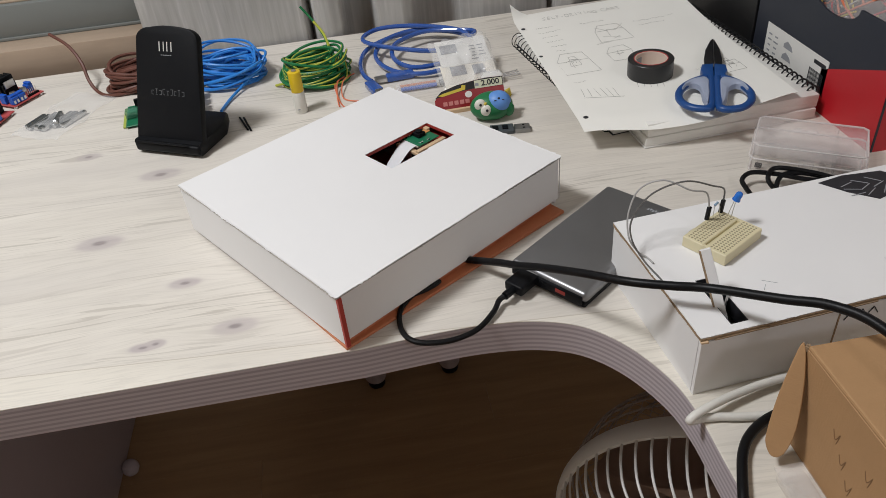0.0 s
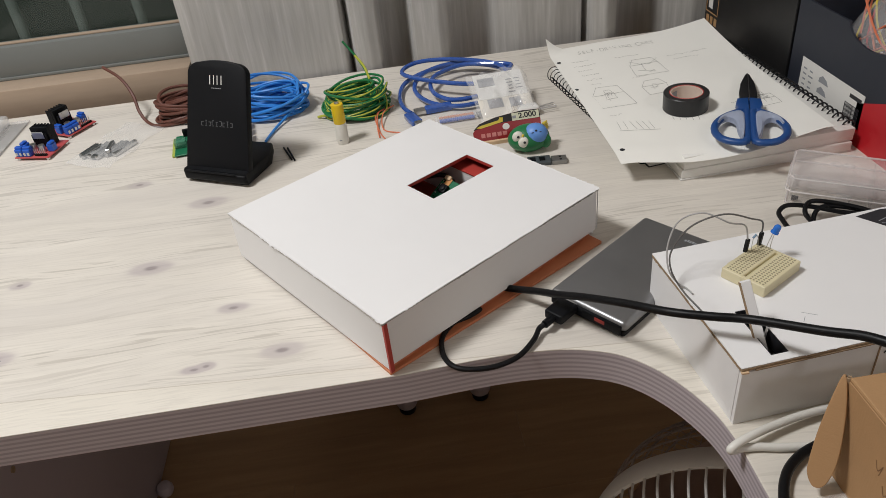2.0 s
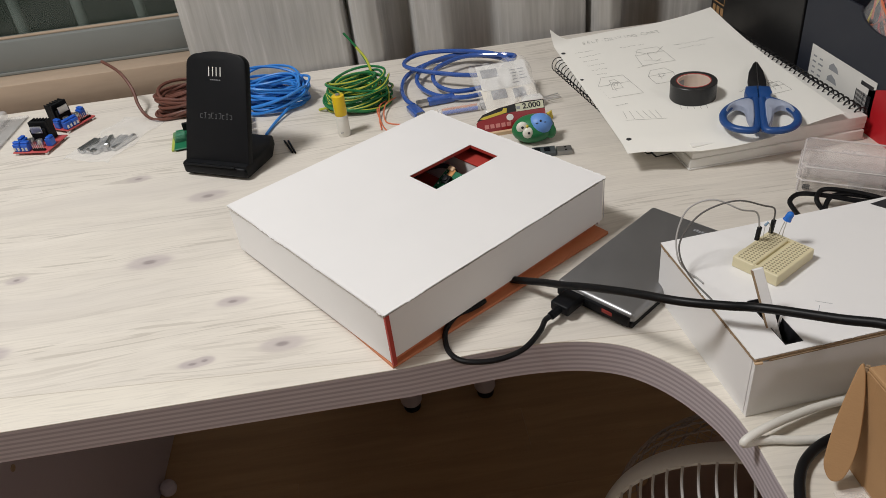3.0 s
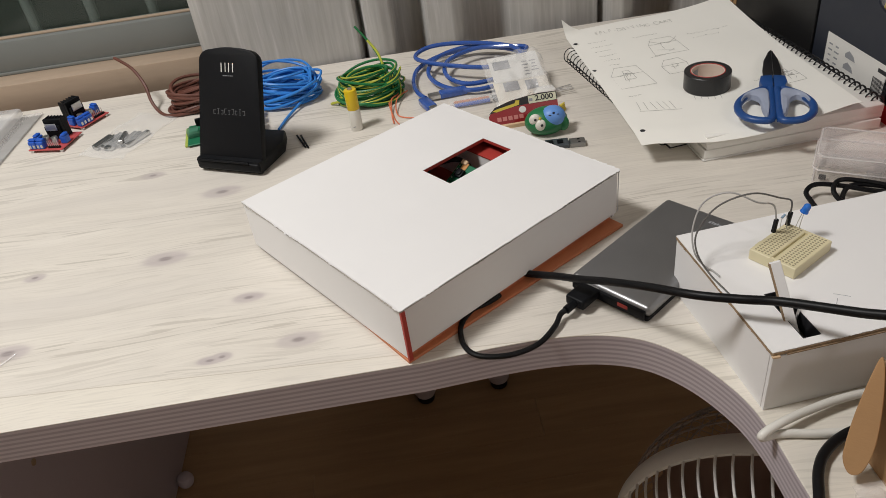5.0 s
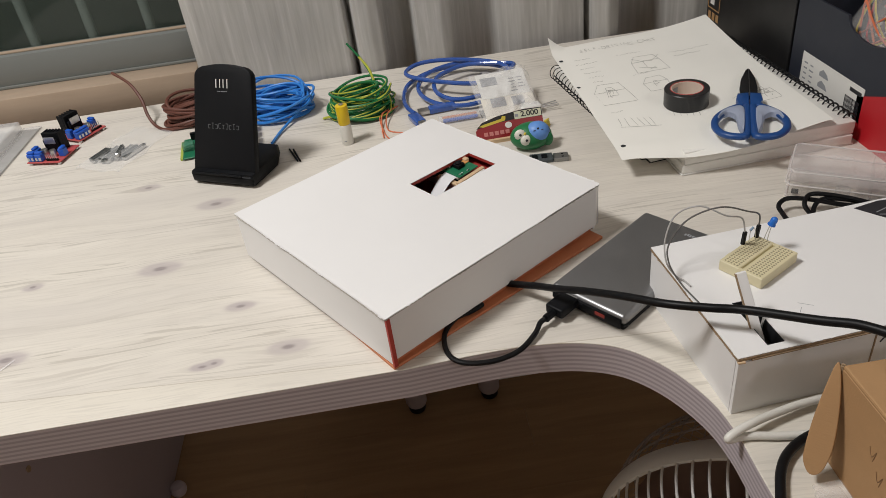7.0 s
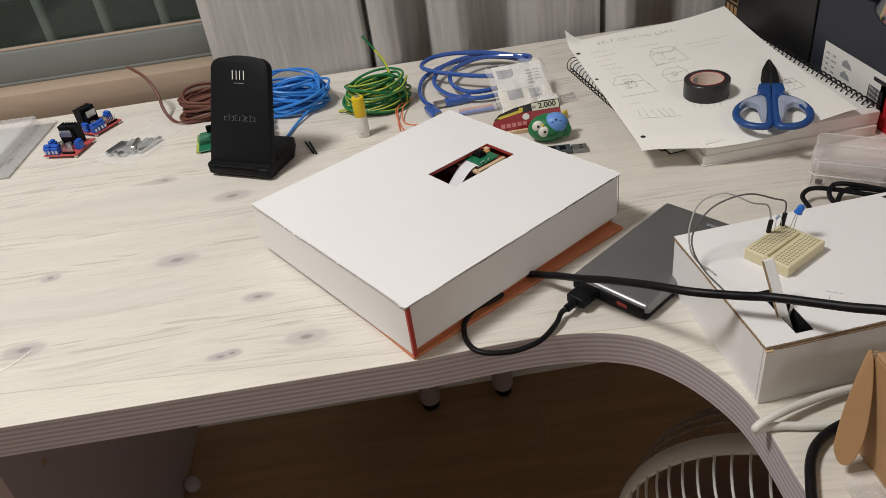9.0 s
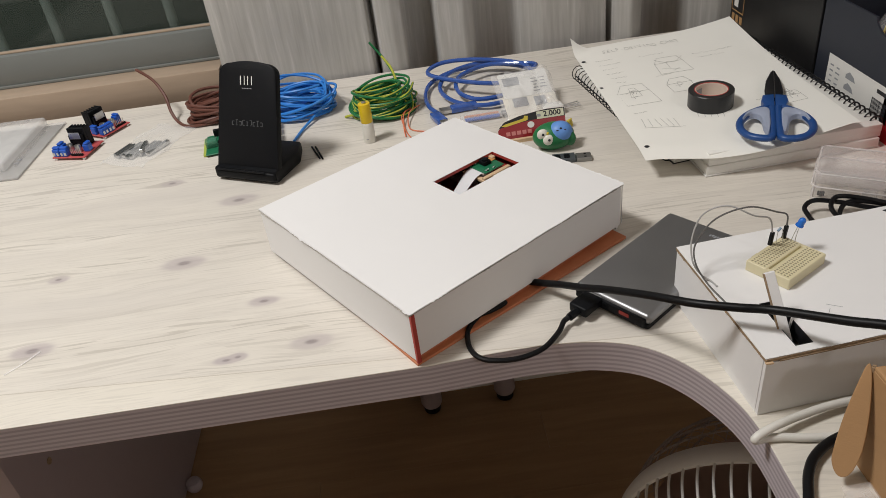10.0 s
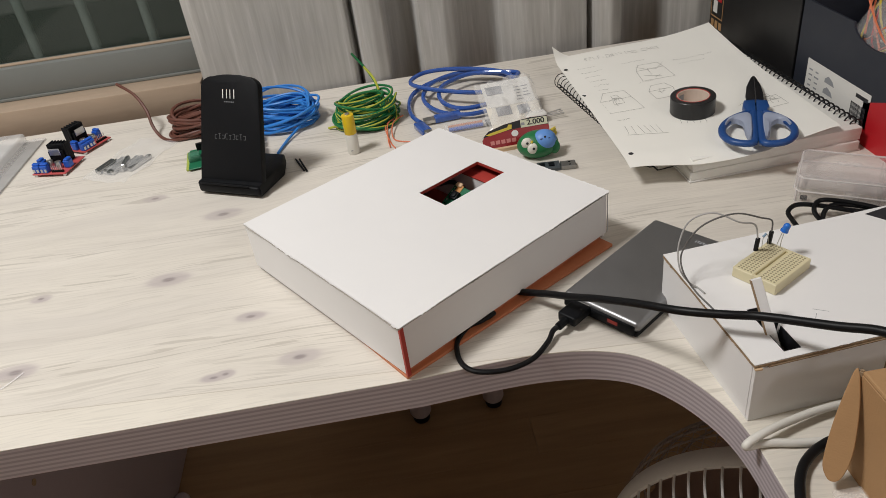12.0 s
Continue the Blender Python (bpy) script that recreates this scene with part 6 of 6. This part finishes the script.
def carton():
    c = thing("cardboard_carton", pose(0.4660, -0.1315, TOP), "brown cardboard carton with one torn flap hanging", "box")
    L, D2, H, t = 0.17, 0.24, 0.0705, 0.003
    part("writing_side", bm_box(t, D2, H, (t / 2, -D2 / 2, 0), 0.0006, 1), CARD, c, smooth=False)
    part("top_side", bm_box(L, D2, t, (L / 2, -D2 / 2, H - 0.0005), 0.0012, 2), CARD, c, smooth=False)
    part("rear_side", bm_box(L - t, t, H - 0.001, (L / 2 + t / 2, -t / 2 - 0.0002, 0), 0.0006, 1), CARD, c, smooth=False)
    part("far_side", bm_box(t, D2, H - 0.001, (L - t / 2, -D2 / 2, 0), 0.0006, 1), CARD, c, smooth=False)
    part("near_side", bm_box(L - 2 * t, t, H - 0.001, (L / 2, -D2 + t / 2, 0), 0.0006, 1), CARD, c, smooth=False)
    # flap: hangs from the upper corner, tapering upwards, rounded at its foot
    o = [(0.0005, 0.0), (0.0028, -0.011), (0.0056, -0.033), (0.0066, -0.054), (0.0056, -0.063), (0.0010, -0.0690), (-0.0045, -0.0655), (-0.0075, -0.050), (-0.0062, -0.026), (-0.0025, -0.004)]
    hang = Matrix(((FX.x, FN.x, FZ.x, 0), (FX.y, FN.y, FZ.y, 0), (FX.z, FN.z, FZ.z, 0), (0, 0, 0, 1)))
    upright = Matrix(((1, 0, 0, 0), (0, 0, -1, 0), (0, 1, 0, 0), (0, 0, 0, 1)))
    o = [(p.x, p.y) for p in smooth_path([(x, y, 0) for x, y in o], 4, True)]
    part("flap", bm_prism(o, -0.0014, 0.0014, 0.0005), CARD, c, "loose hanging flap", pose(-0.0012, 0.0030, 0.0720) @ hang @ upright, False)
    rnd = random.Random(3)
    torn = bmesh.new()
    for i in range(26):
        bm_box(0.0012, 0.0022, 0.002 + rnd.random() * 0.002, (rnd.uniform(-0.0012, 0.0016), rnd.uniform(-0.001, 0.0018), 0.030 + i * 0.0016), 0.0003, 1, torn, rnd.uniform(0, 90))
    part("torn_edge", torn, BROWN_EDGE, c, "torn fluted edge", smooth=False)
    mark = surface("faint_pencil", (0.27, 0.155, 0.075), 0.8)
    tb = bmesh.new()
    for k in range(9):
        y, z = -0.035 - k * 0.009, 0.046 - (k % 3) * 0.010
        bm_tube(smooth_path([(-0.0001, y, z), (-0.0001, y - 0.003, z - 0.005), (-0.0001, y - 0.0055, z + 0.001), (-0.0001, y - 0.0045, z - 0.007)], 3), 0.0003, 4, tb)
    part("scrawl", tb, mark, c, "faint pencil scrawl", smooth=False)
    u = thing("plastic_tub", pose(0.4520, -0.188, TOP), "small translucent plastic tub beside the carton", "plastic tub")
    part("bowl", bm_box(0.0165, 0.056, 0.011, (0, 0, 0), 0.0052, 5), MILKY, u)
    part("rim", bm_box(0.0175, 0.057, 0.0024, (0, 0, 0.0092), 0.0011, 2), MILKY, u)
    w = thing("white_cable", pose(0, 0, TOP), "thick white cable hooked over the desk edge", "cable")
    pts = [(0.60, -0.150, 0.0038), (0.54, -0.108, 0.0038), (0.500, -0.096, 0.0045), (0.472, -0.0985, 0.007), (0.448, -0.1040, 0.008), (0.434, -0.1085, 0.0090), (0.4250, -0.1115, 0.0090), (0.4180, -0.1138, 0.0078), (0.4150, -0.1148, 0.0056), (0.4175, -0.1140, 0.0034), (0.4250, -0.1130, 0.0029), (0.435, -0.1142, 0.0028), (0.447, -0.1170, 0.0028), (0.470, -0.1205, 0.0028), (0.52, -0.130, 0.0028)]
    part("lead", bm_tube(smooth_path(pts, 7), 0.0027, 12), WHITE_CABLE, w)
    k = thing("black_cord", pose(0, 0, TOP), "thick black cord bending over the desk edge", "cable")
    pts = [(0.500, -0.118, 0.0046), (0.474, -0.1195, 0.0046), (0.457, -0.1245, 0.0046), (0.4435, -0.133, 0.0046), (0.4345, -0.1435, 0.0046), (0.4275, -0.157, 0.0046), (0.4215, -0.170, 0.0048), (0.4165, -0.185, -0.002), (0.4145, -0.195, -0.03), (0.413, -0.20, -0.15), (0.42, -0.21, -0.40), (0.45, -0.23, -0.70)]
    part("lead", bm_tube(smooth_path(pts, 7), 0.0031, 12), RUBBER, k)


def emblem_sticker(b):
    """Dark printed patch on the second box's lid."""
    o = [(0.163, 0.123), (0.185, 0.126), (0.215, 0.122), (0.222, 0.112), (0.205, 0.094), (0.190, 0.090), (0.175, 0.105)]
    p = part("printed_patch", bm_prism(o, 0.0496, 0.0499), INK, b, "plain dark printed patch", smooth=False)
    rnd = random.Random(17)
    for i in range(9):
        part("pale_line", bm_box(0.012, 0.0007, 0.0002, (0.180 + (i % 3) * 0.011, 0.100 + (i // 3) * 0.007, 0.0499), rz=rnd.uniform(-50, 50)), PRINT_GREY, p, smooth=False)
    part("front_seam", bm_box(0.0010, 0.0006, 0.044, (0.094, 0.0004, 0.0006)), BROWN_EDGE, b, smooth=False)
    lines = bmesh.new()
    for k in range(6):
        bm_tube([(0.098 + k * 0.004, 0.0003, 0.036 + (k % 2) * 0.006), (0.102 + k * 0.004, 0.0003, 0.042 - (k % 2) * 0.006)], 0.0004, 4, lines)
    part("doodle", lines, INK, b, "black pen doodle", smooth=False)
    for x, y, a, l in ((0.060, 0.030, 50, 0.006), (0.066, 0.034, -35, 0.010), (0.052, 0.026, 20, 0.010), (0.150, 0.030, -30, 0.006)):
        part("pencil_tick", bm_box(l, 0.0003, 0.0001, (x, y, 0.0495), rz=a), PRINT_GREY, b, smooth=False)


def fan():
    c = Vector((0.544, -0.010, 0.389))
    up = Vector((-0.500, -0.866, 0.0))
    m = Matrix.Translation(c) @ up.to_track_quat("Z", "Y").to_matrix().to_4x4()
    R = 0.1665
    f = thing("electric_fan", pose(c.x + 0.04, c.y + 0.06, 0), "white floor fan with wire guard tilted upwards", "fan")
    inv = f.matrix_basis.inverted()
    loc = inv @ m
    # outer hoop: a broad flattened band
    hoop = []
    n = 96
    prof = [(0.0006, 0.000), (0.0030, -0.003), (0.0058, -0.002), (0.0078, 0.004), (0.0082, 0.011), (0.0068, 0.017), (0.0042, 0.020), (0.0012, 0.020), (-0.0004, 0.016)]
    bm = bmesh.new()
    for k in range(n):
        a = 2 * math.pi * k / n
        hoop.append([bm.verts.new(((R + x) * math.cos(a), (R + x) * math.sin(a), z)) for x, z in prof])
    for k in range(n):
        p, q = hoop[k], hoop[(k + 1) % n]
        for i in range(len(prof)):
            bm.faces.new((p[i], q[i], q[(i + 1) % len(prof)], p[(i + 1) % len(prof)]))
    bmesh.ops.recalc_face_normals(bm, faces=bm.faces[:])
    part("hoop", bm, PALE_PLASTIC, f, "broad white hoop", loc)
    bowl = [(R + 0.003, 0.017, 0.0), (R + 0.0015, 0.030, 0.0), (R - 0.002, 0.045, -0.005), (R - 0.008, 0.060, -0.015), (R - 0.020, 0.074, -0.04), (R * 0.74, 0.086, -0.09), (R * 0.5, 0.094, -0.18), (0.036, 0.097, -0.30)]
    wire = smooth_path([(q * math.cos(a), q * math.sin(a), z) for q, z, a in bowl], 3)
    me = mesh_of("guard_wire", bm_tube(wire, 0.0013, 8), PALE_PLASTIC)
    for k in range(66):
        ob = new("guard_wire", me)
        ob.parent, ob.matrix_basis = f, loc @ pose(0, 0, 0, 0, 0, k * 360 / 66)
    part("centre_badge", bm_cyl(0.040, 0.008, (0, 0, 0.093), 40, 0.002), PALE_PLASTIC, f, "", loc)
    grey = surface("grey_guard_wire", (0.24, 0.20, 0.18), 0.5)
    me = mesh_of("rear_wire", bm_tube([(R * 1.0, 0, -0.010), (R * 0.985, 0, -0.035), (R * 0.93, 0, -0.060), (R * 0.78, 0, -0.082), (R * 0.3, 0, -0.100)], 0.00045, 5), grey)
    for k in range(76):
        ob = new("rear_wire", me)
        ob.parent, ob.matrix_basis = f, loc @ pose(0, 0, 0, 0, 0, k * 360 / 76)
    for r, z in ((R * 0.99, -0.025), (R * 0.975, -0.040), (R * 0.945, -0.054), (R * 0.90, -0.066), (R * 0.83, -0.076), (R * 0.72, -0.085)):
        part("rear_hoop", bm_tube([(r * math.cos(a), r * math.sin(a), z) for a in np.linspace(0, 2 * math.pi, 49)[:-1]], 0.0012, 6, closed=True), grey, f, "", loc)
    blade = bmesh.new()
    g = []
    for i in range(7):
        r = 0.024 + i * 0.0205
        g.append([blade.verts.new((r * math.cos(t + i * 0.05), r * math.sin(t + i * 0.05), -0.03 + 0.04 * t)) for t in np.linspace(-0.62, 0.62, 6)])
    for a, b in zip(g, g[1:]):
        for i in range(5):
            blade.faces.new((a[i], a[i + 1], b[i + 1], b[i]))
    bmesh.ops.solidify(blade, geom=blade.faces[:], thickness=0.002)
    me = mesh_of("blade", blade, surface("smoky_blade", (0.42, 0.30, 0.25), 0.4))
    for k in range(4):
        ob = new("blade", me)
        ob.parent, ob.matrix_basis = f, loc @ pose(0, 0, 0, 0, 0, k * 90 + 20)
    part("motor", bm_cyl(0.038, 0.07, (0, 0, -0.11), 32, 0.01), PALE_PLASTIC, f, "", loc)
    h = (inv @ m @ Vector((0, 0, -0.09)))
    part("pole", bm_tube([(h.x, h.y, h.z), (h.x, h.y, 0.03)], 0.013, 16), PALE_PLASTIC, f)
    part("foot", bm_cyl(0.11, 0.03, (h.x, h.y, 0), 48, 0.008), PALE_PLASTIC, f, "round white foot")


def desk_marks():
    """A few crumbs and a curl of clear tape on the desk."""
    single("tape_scrap", bm_tube(smooth_path([(0, 0, 0.0004), (0.012, 0.011, 0.0009), (0.021, 0.024, 0.0005)], 6), 0.0010, 6, flat=0.4), CLEAR, pose(-0.1221, 0.0619, TOP), "curled scrap of clear tape", "tape scrap")


# the first box's frame, and the camera board's two resting poses in it
BOX = pose(BX, BY, TOP, 0, 0, U)
ARM_UP = BOX @ pose(0.0745, 0.0150, 0.0450)


# ---- build ----
def build():
    room()
    curtain()
    desk()
    control_box()
    b = second_box()
    emblem_sticker(b)
    arm = servo_camera()
    servo()
    power_bank()
    cables()
    breadboard()
    jumpers()
    motor_driver(pose(-0.1940, 0.4890, TOP, 0, 0, -14.6), "red motor driver board with black heat sink", 0)
    motor_driver(pose(-0.1765, 0.5490, TOP, 0, 0, 58), "red motor driver board turned aside, blue terminals", 1)
    parts_pouch()
    wires()
    raspberry()
    charging_stand()
    battery()
    small_things()
    notebooks()
    tape_roll()
    scissors()
    clear_case()
    coiled_cord()
    shoe_boxes()
    carton()
    fan()
    desk_marks()
    planks()
    return arm


ARM = build()


def motions():
    def at(k):
        """k 0: board flat under the lid's window; k 1: swung down and tilted."""
        a = radians(k * 58)
        r0, r1 = 1 - math.cos(a), math.sin(a)
        return BOX @ pose(0.0745 - 0.0210 * r1 / math.sin(radians(58)), 0.0150, 0.0450 - 0.0155 * r0 / (1 - math.cos(radians(58))), 0, -30 * k, 0)
    swing = [(0, 0), (1.47, 0), (1.53, 0.12), (1.60, 0.55), (1.67, 0.95), (1.75, 1), (6.8, 1), (6.87, 0.9), (6.95, 0.45), (7.02, 0.06), (7.1, 0), (11.23, 0), (11.3, 0.15), (11.37, 0.6), (11.45, 0.96), (11.53, 1), (12.0, 1)]
    walk(ARM, [(t, at(k)) for t, k in swing])


motions()
